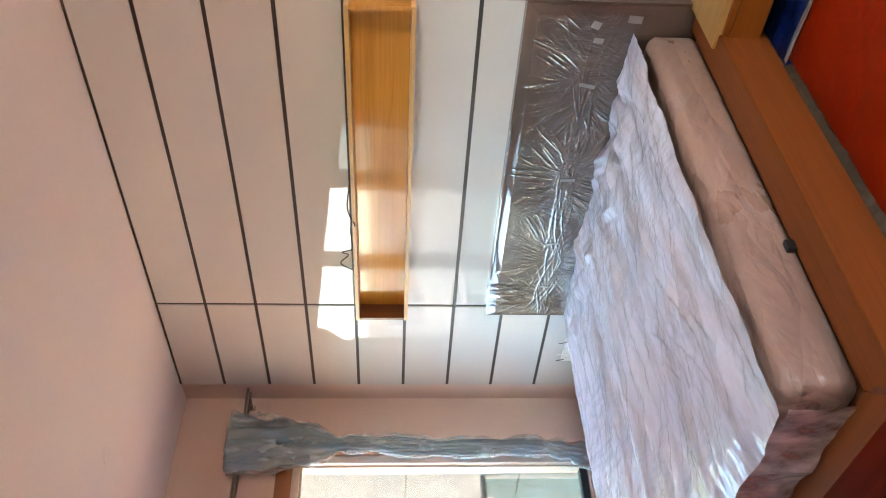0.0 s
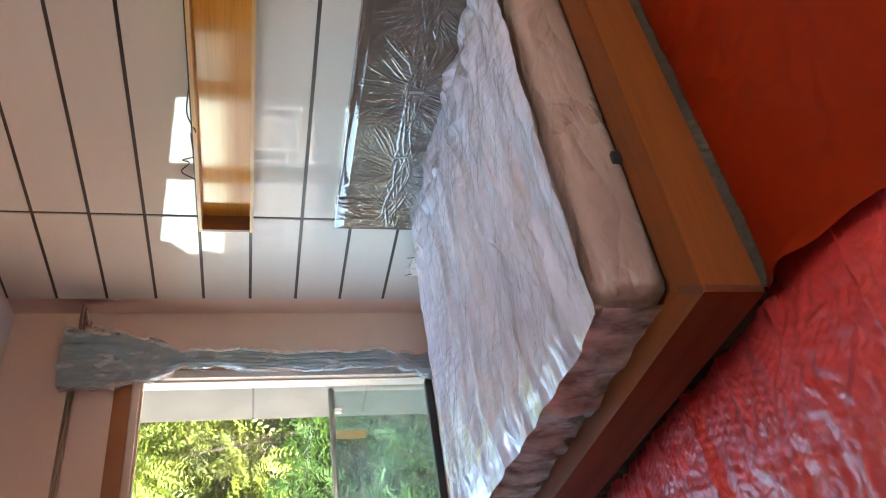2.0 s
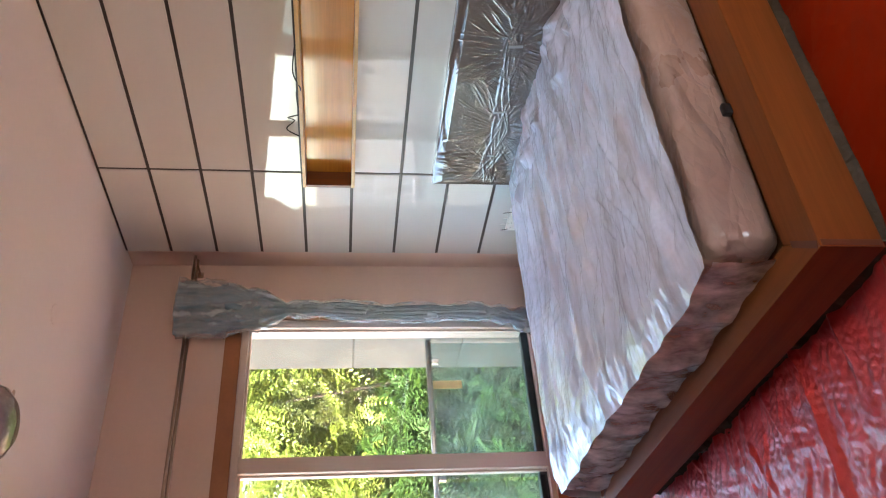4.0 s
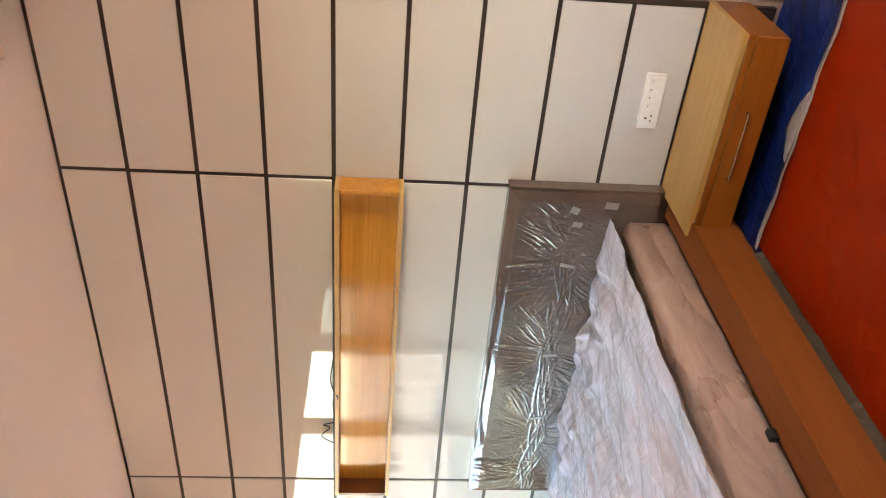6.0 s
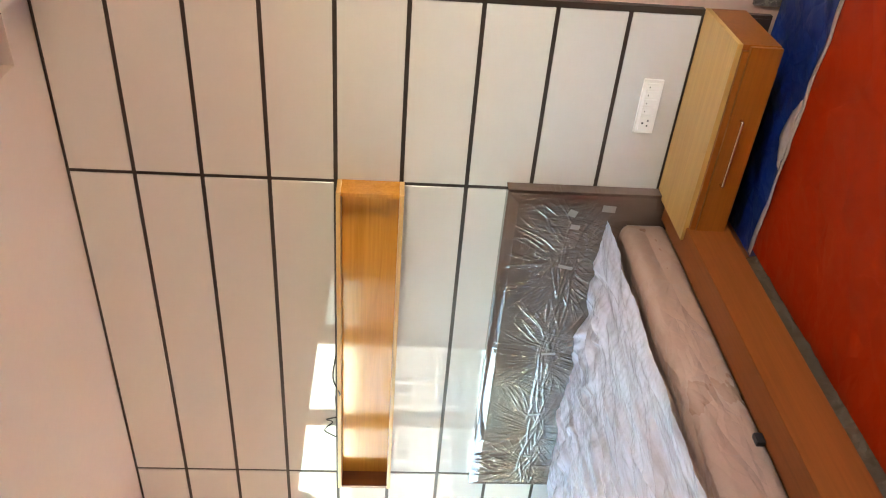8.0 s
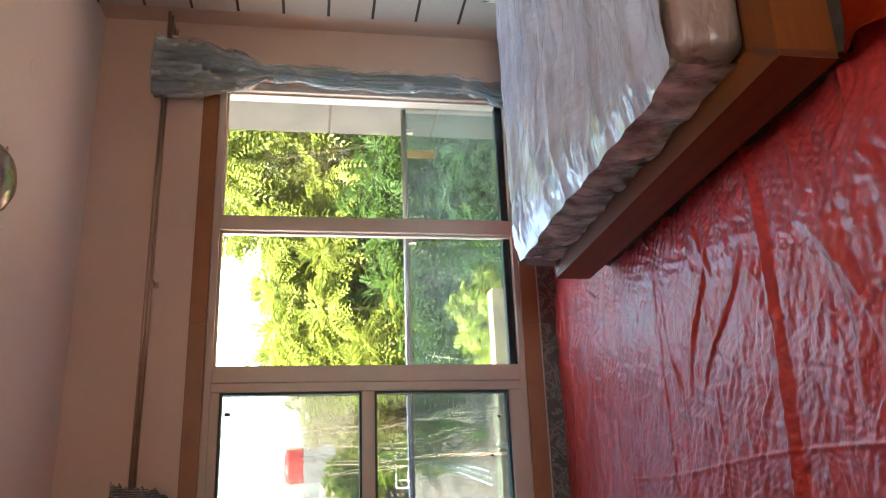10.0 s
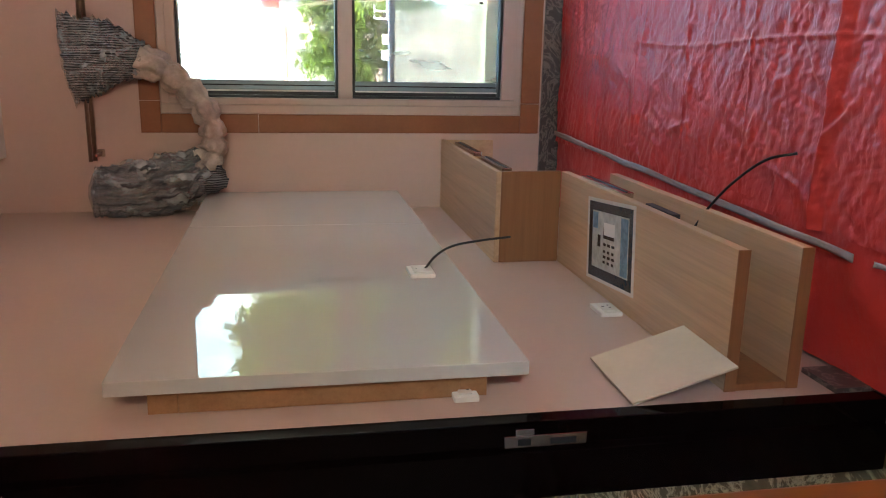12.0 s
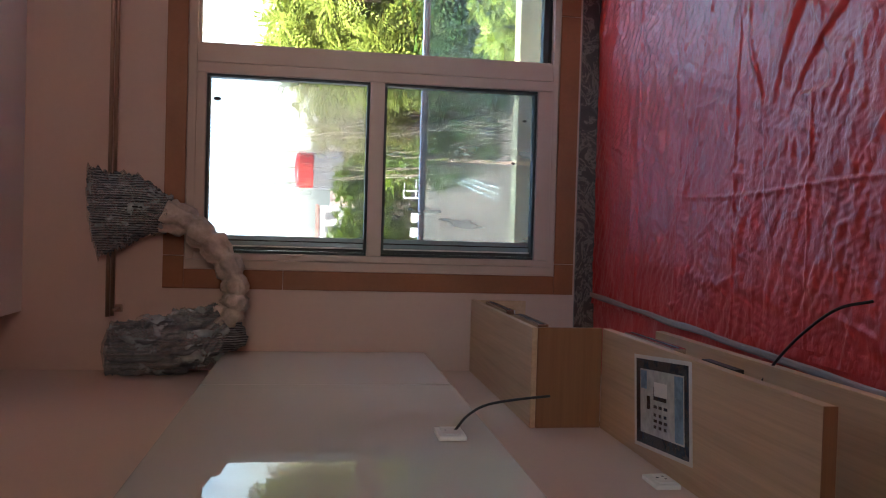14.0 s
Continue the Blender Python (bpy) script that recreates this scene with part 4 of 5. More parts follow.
# headboard
headboard = thing("headboard", (1.68, -0.04, 0.28), "dark brown padded headboard wrapped in clear film", "headboard")
HX0, HX1, HZ1 = 0.755, 2.625, 0.925
def fan_folds(seed, count):
    """Narrow folds that fan out from a few knots on the gathered line, steeper the farther they start from a knot."""
    r = np.random.RandomState(seed)
    knots = np.array([0.9, 1.22, 1.75, 2.27, 2.42])
    knot = r.choice(knots, count, p=[0.2, 0.16, 0.18, 0.34, 0.12])
    side = np.where(r.rand(count) < 0.55, 1, -1)
    lean = r.uniform(-1, 1, count)
    ang = side * (math.pi / 2 - lean * 1.15)
    long = r.uniform(0.08, 0.26, count)
    start = r.uniform(0.015, 0.08, count)
    mid = start + long / 2
    return np.stack([knot + lean * 0.07 + np.cos(ang) * mid, 0.638 + np.sin(ang) * mid, np.cos(ang), np.sin(ang), long / 2, r.uniform(0.0026, 0.004, count), r.uniform(0.0009, 0.0023, count)], 1)


fold_rows = np.concatenate([
    crease_set(31, 90, (HX0 + 0.05, 2.35), (0.605, 0.665), [0, 3, -3, 6, -6], (0.12, 0.5), (0.003, 0.006), (0.0016, 0.0036)),
    fan_folds(32, 560),
    crease_set(33, 26, (0.78, 1.0), (0.74, 0.9), [75, 90, 105], (0.08, 0.2), (0.005, 0.009), (0.003, 0.006)),
])
gx, gz = np.meshgrid(np.linspace(HX0 + 0.004, HX1 - 0.004, 900), np.linspace(0.3, HZ1 - 0.004, 210), indexing="ij")
rim = np.minimum(np.minimum(gx - HX0, HX1 - gx), HZ1 - gz)
gy = -0.062 - 0.02 * np.sqrt(np.clip(rim / 0.045, 0, 1)) - 0.006 * np.sin(np.clip(rim / 0.3, 0, 1) * 1.57) - creased(gx, gz, fold_rows) * np.clip((rim - 0.006) / 0.03, 0, 1)
head_film = grid_mesh(gx, gy, gz)
part("pad", rbox(HX0, HX1, -0.06, -0.001, 0.24, HZ1, 0.006), HEADWRAP, headboard, smooth=False)
part("film", head_film, HEADWRAP, headboard, "clear film stretched in wrinkles over brown padding", smooth=True)
part("edge_film", rbox(HX1 - 0.001, HX1 + 0.007, -0.062, -0.003, 0.28, HZ1 + 0.001, 0.002), HEADWRAP, headboard)
for i, (tx, tz, w, hgt, a) in enumerate([(1.02, 0.64, 0.016, 0.05, 5), (1.337, 0.644, 0.018, 0.075, -8), (1.753, 0.635, 0.02, 0.085, -4), (2.267, 0.636, 0.022, 0.085, 12), (2.479, 0.628, 0.03, 0.05, 8), (2.547, 0.649, 0.04, 0.045, 20), (2.575, 0.5, 0.04, 0.07, 4)]):
    w, hgt = w * 0.8, hgt * 0.8
    tb = rbox(-w / 2, w / 2, -0.0006, 0.0006, -hgt / 2, hgt / 2, 0.0)
    tb.transform(Matrix.Translation((tx, -0.0915, tz)) @ Matrix.Rotation(radians(a), 4, "Y"))
    part("tape_piece", tb, TORNTAPE, headboard, "torn beige tape")

# ---- wall shelf ----
shelf = thing("wall_shelf", (1.68, -0.06, 1.35), "glossy amber wood open box shelf on the panelled wall", "wall shelf")
SX0, SX1, SZ0, SZ1, SD = 0.758, 2.612, 1.352, 1.628, 0.11
part("back_panel", rbox(SX0 + 0.018, SX1 - 0.018, -0.012, -0.001, SZ0 + 0.018, SZ1 - 0.018, 0.001, 1), SHELFWOOD, shelf)
part("top_board", rbox(SX0, SX1, -SD, -0.001, SZ1 - 0.018, SZ1, 0.002), EDGEBAND, shelf)
part("bottom_board", rbox(SX0, SX1, -SD, -0.001, SZ0, SZ0 + 0.018, 0.002), EDGEBAND, shelf)
# the inner end's shade is put in with the darkened veneer
part("end_board", rbox(SX0, SX0 + 0.018, -SD + 0.002, -0.001, SZ0 + 0.0185, SZ1 - 0.0185, 0.002), SHADEVENEER, shelf, "end board, red-brown darkened for the shade inside the shelf")
part("end_board", rbox(SX1 - 0.018, SX1, -SD + 0.002, -0.001, SZ0 + 0.0185, SZ1 - 0.0185, 0.002), SHELFWOOD, shelf)
solo("loose_wire", tube(curve_points([(1.98, -0.03, 1.632), (1.72, -0.05, 1.634), (1.55, -0.08, 1.65), (1.47, -0.112, 1.615), (1.4, -0.06, 1.64), (1.25, -0.05, 1.634)], 60), 0.0035, 6), BLACKRUBBER, "loose black wire lying on the wall shelf", "wire", smooth=True)
solo("loose_wire", tube(curve_points([(1.24, -0.05, 1.638), (1.2, -0.03, 1.69), (1.17, -0.02, 1.66), (1.12, -0.03, 1.70), (1.08, -0.04, 1.64)], 40), 0.003, 6), BLACKRUBBER, "twisted black wire end above the wall shelf", "wire", smooth=True)


# ---- night tables ----
def night_table(x0, x1, y0, label):
    t = thing("night_table", ((x0 + x1) / 2, y0 / 2, 0.13), label, "night table", "night tables beside the bed")
    part("top", rbox(x0, x1, y0, -0.001, 0.262, 0.281, 0.002), NIGHTTOP, t, "pale wood top")
    part("side_panel", rbox(x0, x0 + 0.018, y0, -0.001, 0.13, 0.2615, 0.002), NIGHTWOOD, t)
    part("side_panel", rbox(x1 - 0.018, x1, y0, -0.001, 0.13, 0.2615, 0.002), NIGHTWOOD, t)
    part("bottom", rbox(x0 + 0.019, x1 - 0.019, y0 + 0.02, -0.001, 0.13, 0.145, 0.001), BEDWOOD, t)
    d = part("drawer", rbox(x0 + 0.003, x1 - 0.003, y0 - 0.018, y0 - 0.001, 0.128, 0.238, 0.002), NIGHTWOOD, t)
    part("rail", rbox(x0 + 0.019, x1 - 0.019, y0 - 0.012, y0 + 0.002, 0.2405, 0.2615, 0.001), NIGHTWOOD, t)
    xm = (x0 + x1) / 2
    h = tube(curve_points([(xm - 0.13, y0 - 0.019, 0.2), (xm - 0.128, y0 - 0.036, 0.2), (xm - 0.1, y0 - 0.038, 0.2), (xm + 0.1, y0 - 0.038, 0.2), (xm + 0.128, y0 - 0.036, 0.2), (xm + 0.13, y0 - 0.019, 0.2)], 30), 0.005, 8)
    part("handle", h, STEEL, d, "slim steel bar handle", smooth=True)
    return t


night_table(2.612, 3.405, -0.352, "floating orange wood night table with steel bar handle")
night_table(-0.03, 0.68, -0.34, "floating orange wood night table near the window")
# a wall bracket box carries each table
solo("wall_bracket", rbox(2.7, 3.3, -0.05, 0.002, 0.0, 0.129, 0.003), SHADEVENEER, "dark wood bracket under the night table", "bracket")
solo("wall_bracket", rbox(0.05, 0.6, -0.05, 0.002, 0.0, 0.129, 0.003), SHADEVENEER, "dark wood bracket under the night table near the window", "bracket")


# ---- switches and sockets ----
def gang_plate(name, label, x0, x1, z0, z1, y, facing, cells):
    """A plate on a wall at y; facing -1 looks towards -y."""
    t = thing(name, ((x0 + x1) / 2, y, z0), label, "switch plate", "switch and socket plates")
    a, b = sorted((y + facing * 0.001, y + facing * 0.015))
    part("plate", rbox(x0, x1, a, b, z0, z1, 0.004), WHITEPLASTIC, t)
    n = len(cells)
    iw = (x1 - x0 - 0.024) / sum(cells)
    x = x0 + 0.012
    for c in cells:
        p0, p1 = sorted((y + facing * 0.0152, y + facing * 0.0195))
        m = part("rocker" if c == 1 else "socket", rbox(x + 0.001, x + c * iw - 0.001, p0, p1, z0 + 0.014, z1 - 0.014, 0.0015), WHITEPLASTIC, t)
        q0, q1 = sorted((y + facing * 0.0196, y + facing * 0.0202))
        xm, zm = x + c * iw / 2, (z0 + z1) / 2
        if c > 1:
            for dx, dz, r in ((0, 0.012, 0.004), (-0.011, -0.008, 0.0032), (0.011, -0.008, 0.0032)):
                part("pin_hole", rbox(xm + dx - r, xm + dx + r, q0, q1, zm + dz - r, zm + dz + r, 0.0004, 1), GASKET, m)
        else:
            part("mark", rbox(xm - 0.003, xm + 0.003, q0, q1, z1 - 0.027, z1 - 0.024, 0.0, 1), GASKET, m)
        x += c * iw
    return t


gang_plate("switch_plate", "long white switch plate with one socket", 2.893, 3.121, 0.372, 0.45, 0.0, -1, [2, 1, 1, 1, 1])
gang_plate("switch_plate", "white switch plate with bare wires beside the bed", 0.27, 0.475, 0.345, 0.425, 0.0, -1, [1, 1, 2])
for i in range(4):
    x = 0.29 + i * 0.055
    solo("bare_wire", tube(curve_points([(x, -0.018, 0.41), (x + 0.01, -0.03, 0.43), (x - 0.008, -0.022, 0.455 + 0.01 * (i % 2))], 14), 0.0022, 6), BLACKRUBBER if i % 3 == 0 else TAPE, "thin bare wire end at the bedside plate", "wire", smooth=True)

# ---- television wall ----
tv = thing("television_backboard", (1.0, -3.62, 0.86), "white gloss television back panel raised off the wall", "wall panel")
part("face", rbox(0.645, 2.216, -3.621, -3.587, 0.86, 1.81, 0.002), LAMINATE, tv)
part("face", rbox(-0.182, 0.639, -3.621, -3.587, 0.86, 1.81, 0.002), LAMINATE, tv)
part("seam", rbox(0.639, 0.645, -3.62, -3.5885, 0.862, 1.808, 0.0, 1), GASKET, tv)
part("batten", rbox(-0.15, 2.19, YT + 0.001, -3.6215, 0.955, 1.02, 0.002), RAWWOOD, tv, "brown wood batten behind the panel")
part("batten", rbox(-0.15, 2.19, YT + 0.001, -3.6215, 1.66, 1.725, 0.002), RAWWOOD, tv)
part("batten", rbox(2.13, 2.19, YT + 0.001, -3.6215, 1.0205, 1.6595, 0.002), RAWWOOD, tv)
gang_plate("socket_plate", "small white cable outlet on the television panel", 1.38, 1.49, 0.955, 1.035, -3.587, 1, [1])
gang_plate("socket_plate", "white socket plate above the low shelf", 1.565, 1.67, 0.39, 0.46, YT, 1, [2])
gang_plate("socket_plate", "white socket plate below the television panel edge", 2.14, 2.225, 0.98, 1.04, YT, 1, [2])
solo("cable", tube(curve_points([(1.43, -3.57, 0.98), (1.43, -3.527, 0.944), (1.435, -3.495, 0.89), (1.44, -3.478, 0.80), (1.44, -3.468, 0.70)], 40), 0.004, 8), BLACKRUBBER, "black cable curling out of the outlet plate", "cable", smooth=True)

# low television unit: a raised box by the window and a long open shelf
unit = thing("tv_unit", (1.0, -3.5, 0.0), "light oak low television unit with open front, drawers not fitted", "tv unit")
UY0, UY1 = YT + 0.001, -3.322
part("top_board", rbox(-0.183, 0.972, UY0, UY1, 0.612, 0.632, 0.0015, 1), OAK, unit)
# the unlit end's shade is in its darker colour
part("end_panel", rbox(0.952, 0.974, UY0, UY1, 0.374, 0.6115, 0.0015, 1), OAK_EDGE_SHADE, unit, "brown end panel, darkened for its unlit side")
part("top_board", rbox(0.975, 2.25, UY0, UY1, 0.343, 0.3735, 0.0015, 1), OAK, unit, "long oak shelf top")
part("edge_strip", rbox(2.2505, 2.254, UY0, UY1, 0.343, 0.3735, 0.0, 1), OAK_EDGE_SHADE, unit)
part("bottom_board", rbox(1.05, 2.25, UY0, UY1 + 0.002, 0.175, 0.207, 0.0015, 1), OAK, unit)
part("edge_strip", rbox(2.2505, 2.254, UY0, UY1 + 0.002, 0.175, 0.207, 0.0, 1), OAK_EDGE_SHADE, unit)
part("back_panel", rbox(1.05, 2.252, UY0, UY0 + 0.018, 0.2075, 0.3425, 0.001, 1), OAK_EDGE_SHADE, unit)
part("back_panel", rbox(-0.183, 0.951, UY0, UY0 + 0.014, 0.36, 0.6115, 0.001, 1), OAK_EDGE_SHADE, unit)
part("divider", rbox(-0.183, -0.163, UY0 + 0.015, UY1 - 0.003, 0.36, 0.6115, 0.001, 1), OAK, unit)
part("leg", rbox(1.12, 1.16, UY0 + 0.02, UY1 - 0.06, 0.012, 0.1745, 0.002), OAK_EDGE_SHADE, unit)
part("leg", rbox(1.9, 1.94, UY0 + 0.02, UY1 - 0.06, 0.012, 0.1745, 0.002), OAK_EDGE_SHADE, unit)
for x0, x1, z in ((0.0, 0.42, 0.58), (0.56, 0.92, 0.58), (1.12, 1.5, 0.33)):
    s = part("runner", rbox(x0, x1, UY1 - 0.012, UY1 + 0.006, z - 0.022, z + 0.018, 0.002), STEEL, unit, "bright steel drawer runner")
    part("groove", rbox(x0 + 0.01, x1 - 0.01, UY1 + 0.0062, UY1 + 0.008, z - 0.006, z + 0.002, 0.0, 1), GASKET, s)
part("runner", rbox(1.66, 1.84, UY1 - 0.02, UY1 + 0.002, 0.315, 0.34, 0.002), GASKET, unit)
solo("cable", tube(curve_points([(1.73, -3.385, 0.21), (1.78, -3.305, 0.19), (1.85, -3.225, 0.165), (1.92, -3.155, 0.12), (1.97, -3.13, 0.06)], 40), 0.004, 8), BLACKRUBBER, "stiff black cable sticking out of the low shelf", "cable", smooth=True)

# printed sheet on the shelf
poster = thing("printed_sheet", (1.5, -3.48, 0.374), "white-bordered printed product sheet lying on the shelf", "printed sheet")


def skewed(bm):
    bm.transform(Matrix.Translation((1.488, -3.488, 0.3742)) @ Matrix.Rotation(radians(5.5), 4, "Z"))
    return bm


part("paper", skewed(rbox(-0.2, 0.2, -0.142, 0.142, 0.0, 0.0008, 0.0)), TAPE, poster)
part("print", skewed(rbox(-0.182, 0.182, -0.13, 0.13, 0.0009, 0.0014, 0.0)), INKDARK, poster, "dark blue-grey printed border")
part("print", skewed(rbox(-0.15, 0.155, -0.095, 0.1, 0.0015, 0.0019, 0.0)), INKPALE, poster, "pale printed field")
part("print", skewed(rbox(0.095, 0.15, -0.09, 0.095, 0.002, 0.0023, 0.0)), INKBLUE, poster)
part("print", skewed(rbox(-0.145, -0.1, 0.04, 0.095, 0.002, 0.0023, 0.0)), INKBLUE, poster)
part("print", skewed(rbox(-0.05, 0.04, 0.012, 0.05, 0.002, 0.0023, 0.0)), INKDARK, poster)
part("print", skewed(rbox(-0.045, 0.045, 0.024, 0.066, 0.0024, 0.0027, 0.0)), TAPE, poster)
part("print", skewed(rbox(-0.1, -0.075, -0.02, 0.02, 0.002, 0.0023, 0.0)), INKDARK, poster)
for j, y in enumerate((-0.012, -0.036, -0.054, -0.072)):
    for i in range(3):
        part("print_bar", skewed(rbox(-0.05 + i * 0.036, -0.026 + i * 0.036 - 0.006 * (j % 2), y, y + 0.009, 0.002, 0.0023, 0.0)), INKDARK, poster)

# a loose board leaning on the wall
lb = rbox(-0.138, 0.138, -0.003, 0.003, 0.0, 0.27, 0.001, 1)
lb.transform(Matrix.Translation((2.172, -3.588, 0.377)) @ Matrix.Rotation(radians(-1.5), 4, "Z") @ Matrix.Rotation(radians(17), 4, "X"))
solo("loose_board", lb, CARD, "square cream board leaning against the wall", "board")

# open wardrobe carcass beside the doorway
ward = thing("wardrobe", (3.9, -3.47, 0.0), "unfinished orange wood wardrobe carcass with open shelves", "wardrobe")
WA0, WA1, WB = 3.325, 4.6, -3.267
part("stile", rbox(WA0, WA0 + 0.1, WB - 0.02, WB, 0.03, 2.3, 0.003), WARDWOOD, ward)
part("stile", rbox(WA1 - 0.1, WA1, WB - 0.02, WB, 0.03, 2.3, 0.003), WARDWOOD, ward)
part("side_panel", rbox(WA0, WA0 + 0.02, YT + 0.016, WB - 0.021, 0.03, 2.3, 0.002), WARDWOOD, ward)
part("side_panel", rbox(WA1 - 0.02, WA1, YT + 0.016, WB - 0.021, 0.03, 2.3, 0.002), WARDWOOD, ward)
# back and shelves take the darkened veneer to put in the interior's shade
part("back_panel", rbox(WA0 + 0.021, WA1 - 0.021, YT + 0.016, YT + 0.026, 0.03, 2.3, 0.001), SHADEVENEER, ward)
for z in (0.03, 0.45, 0.87, 1.29, 1.71, 2.279):
    part("shelf", rbox(WA0 + 0.021, WA1 - 0.021, YT + 0.027, WB - 0.022, z, z + 0.02, 0.002), SHADEVENEER, ward)

# ---- curtain rod and curtains ----
rod = thing("curtain_rod", (-0.1, -1.7, 2.31), "double brass-brown curtain rod on brackets", "curtain rod")
RODMAT = surface("satin_bronze", (0.42, 0.30, 0.22), 0.3, 0.8, var=0.08)
part("bar", tube([(-0.085, 0.028, 2.322), (-0.085, -3.42, 2.322)], 0.0095, 12), RODMAT, rod, smooth=True)
part("bar", tube([(-0.13, 0.028, 2.312), (-0.13, -3.42, 2.312)], 0.0095, 12), RODMAT, rod, smooth=True)
for y in (-0.05, -1.68, -3.39):
    b = part("bracket", rbox(XW + 0.001, -0.075, y - 0.006, y + 0.006, 2.29, 2.30, 0.002), RODMAT, rod)
    part("rosette", rbox(XW + 0.001, XW + 0.012, y - 0.018, y + 0.018, 2.277, 2.313, 0.006), RODMAT, b)


def bundle(ctrl, widths, seed, sides=40, n=90, folds=11, depth=0.16, flat=0.6, ties=()):
    """Cloth gathered along a line: ctrl points, half-widths along it, folds round it, pinched where tied."""
    pts = curve_points(ctrl, n)
    bm = blank()
    rings = []
    for i, p in enumerate(pts):
        u = i / n
        d = (pts[min(i + 1, n)] - pts[max(i - 1, 0)]).normalized()
        out = Vector((1, 0, 0))
        out = (out - d * out.dot(d)).normalized()
        side = d.cross(out)
        w = interp(widths, u)
        for tu in ties:
            w *= 1 - 0.28 * math.exp(-((u - tu) / 0.018) ** 2)
        ring = []
        for k in range(sides):
            a = 2 * math.pi * k / sides
            f = 1 + depth * math.sin(folds * a + 2.5 * noise.noise((u * 5, a, seed))) + 0.22 * noise.noise((math.cos(a) * 2.2, math.sin(a) * 2.2, u * 16 + seed)) + 0.12 * ridge(a * 3, u * 22, seed)
            ring.append(bm.verts.new(p + side * math.cos(a) * w * f + out * math.sin(a) * w * f * flat))
        rings.append(ring)
    for a, b in zip(rings, rings[1:]):
        for k in range(sides):
            bm.faces.new((a[k], a[(k + 1) % sides], b[(k + 1) % sides], b[k]))
    bm.faces.new(rings[0][::-1])
    bm.faces.new(rings[-1])
    return bm


right = thing("curtain", (-0.1, -0.4, 0.2), "blue-grey curtain bundled in clear film and tied", "curtain", "curtains")
RIGHT_LINE = [(-0.09, -0.35, 2.385), (-0.09, -0.355, 2.1), (-0.085, -0.37, 1.85), (-0.08, -0.365, 1.6), (-0.08, -0.39, 1.1), (-0.08, -0.385, 0.6), (-0.07, -0.43, 0.35), (-0.06, -0.49, 0.17)]
RIGHT_TIES = (0.36, 0.45, 0.56, 0.66, 0.76, 0.84)
part("cloth", bundle(RIGHT_LINE, [(0, 0.15), (0.12, 0.135), (0.24, 0.105), (0.36, 0.042), (0.5, 0.046), (0.8, 0.044), (0.9, 0.055), (1, 0.075)], 2.0, ties=RIGHT_TIES), CURTAIN, right, smooth=True)
part("film_wrap", bundle(RIGHT_LINE, [(0, 0.178), (0.12, 0.165), (0.24, 0.13), (0.36, 0.06), (0.5, 0.068), (0.8, 0.064), (0.9, 0.078), (1, 0.1)], 5.0, sides=56, n=150, folds=8, depth=0.07, ties=RIGHT_TIES), CLEARWRAP, right, "clear crinkled film sleeve", smooth=True)
left = thing("curtain", (-0.1, -3.2, 1.7), "grey curtain with pleat shading in its colour, twisted up in film beside the window", "curtain", "curtains")
part("cloth", bundle([(-0.09, -2.95, 2.385), (-0.09, -2.93, 2.22), (-0.08, -2.955, 2.06)], [(0, 0.16), (0.35, 0.135), (1, 0.07)], 4.0, sides=120, n=40, folds=24, depth=0.16), CURTAINPLEAT, left, smooth=True)
part("twist", bundle([(-0.08, -2.95, 2.08), (-0.07, -3.0, 1.96), (-0.06, -3.11, 1.84), (-0.05, -3.24, 1.765), (-0.05, -3.36, 1.765), (-0.06, -3.44, 1.82)], [(0, 0.068), (0.3, 0.058), (0.7, 0.055), (1, 0.06)], 9.0, n=70, folds=6, flat=0.85, ties=(0.2, 0.32, 0.45, 0.58, 0.7, 0.82)), CURTAINFILM, left, "wrapped twisted middle", smooth=True)
part("lower_cloth", bundle([(-0.06, -3.42, 1.80), (-0.07, -3.50, 1.92), (-0.08, -3.55, 2.08), (-0.09, -3.57, 2.26), (-0.09, -3.57, 2.33)], [(0, 0.07), (0.25, 0.11), (0.6, 0.105), (0.9, 0.1), (1, 0.03)], 15.0, sides=90, n=60, folds=17, depth=0.16, flat=0.75), CURTAINDARK, left, smooth=True)
part("tail", bundle([(-0.06, -3.47, 1.84), (-0.05, -3.5, 1.76), (-0.05, -3.52, 1.70)], [(0, 0.07), (0.6, 0.06), (1, 0.02)], 20.0, n=24, folds=7), CURTAINPLEAT, left, smooth=True)

part("film_wrap", bundle([(-0.09, -2.95, 2.39), (-0.09, -2.93, 2.22), (-0.08, -2.955, 2.06)], [(0, 0.18), (0.35, 0.15), (1, 0.078)], 6.0, n=50, sides=60, folds=18, depth=0.06), CLEARWRAP, left, "clear crinkled film sleeve", smooth=True)
part("film_wrap", bundle([(-0.06, -3.42, 1.80), (-0.07, -3.50, 1.92), (-0.08, -3.55, 2.08), (-0.09, -3.57, 2.26), (-0.09, -3.57, 2.34)], [(0, 0.08), (0.25, 0.125), (0.6, 0.12), (0.9, 0.112), (1, 0.04)], 18.0, n=70, sides=56, folds=9, depth=0.1, flat=0.75), CLEARWRAP, left, smooth=True)

# ---- ceiling fan ----
fan = thing("ceiling_fan", (1.66, -1.85, 2.72), "brown ceiling fan, motor wrapped in clear film", "ceiling fan")
FANC = surface("film_over_brown_metal", (0.30, 0.22, 0.19), 0.25, 0.2, var=0.25, big=12, relief=0.5, relief_scale=25, coat=0.6, dist=0.006)
FANB = surface("brown_fan_enamel", (0.30, 0.19, 0.13), 0.3, 0.2, var=0.06)
FX, FY, FZ = 1.66, -1.85, 2.505
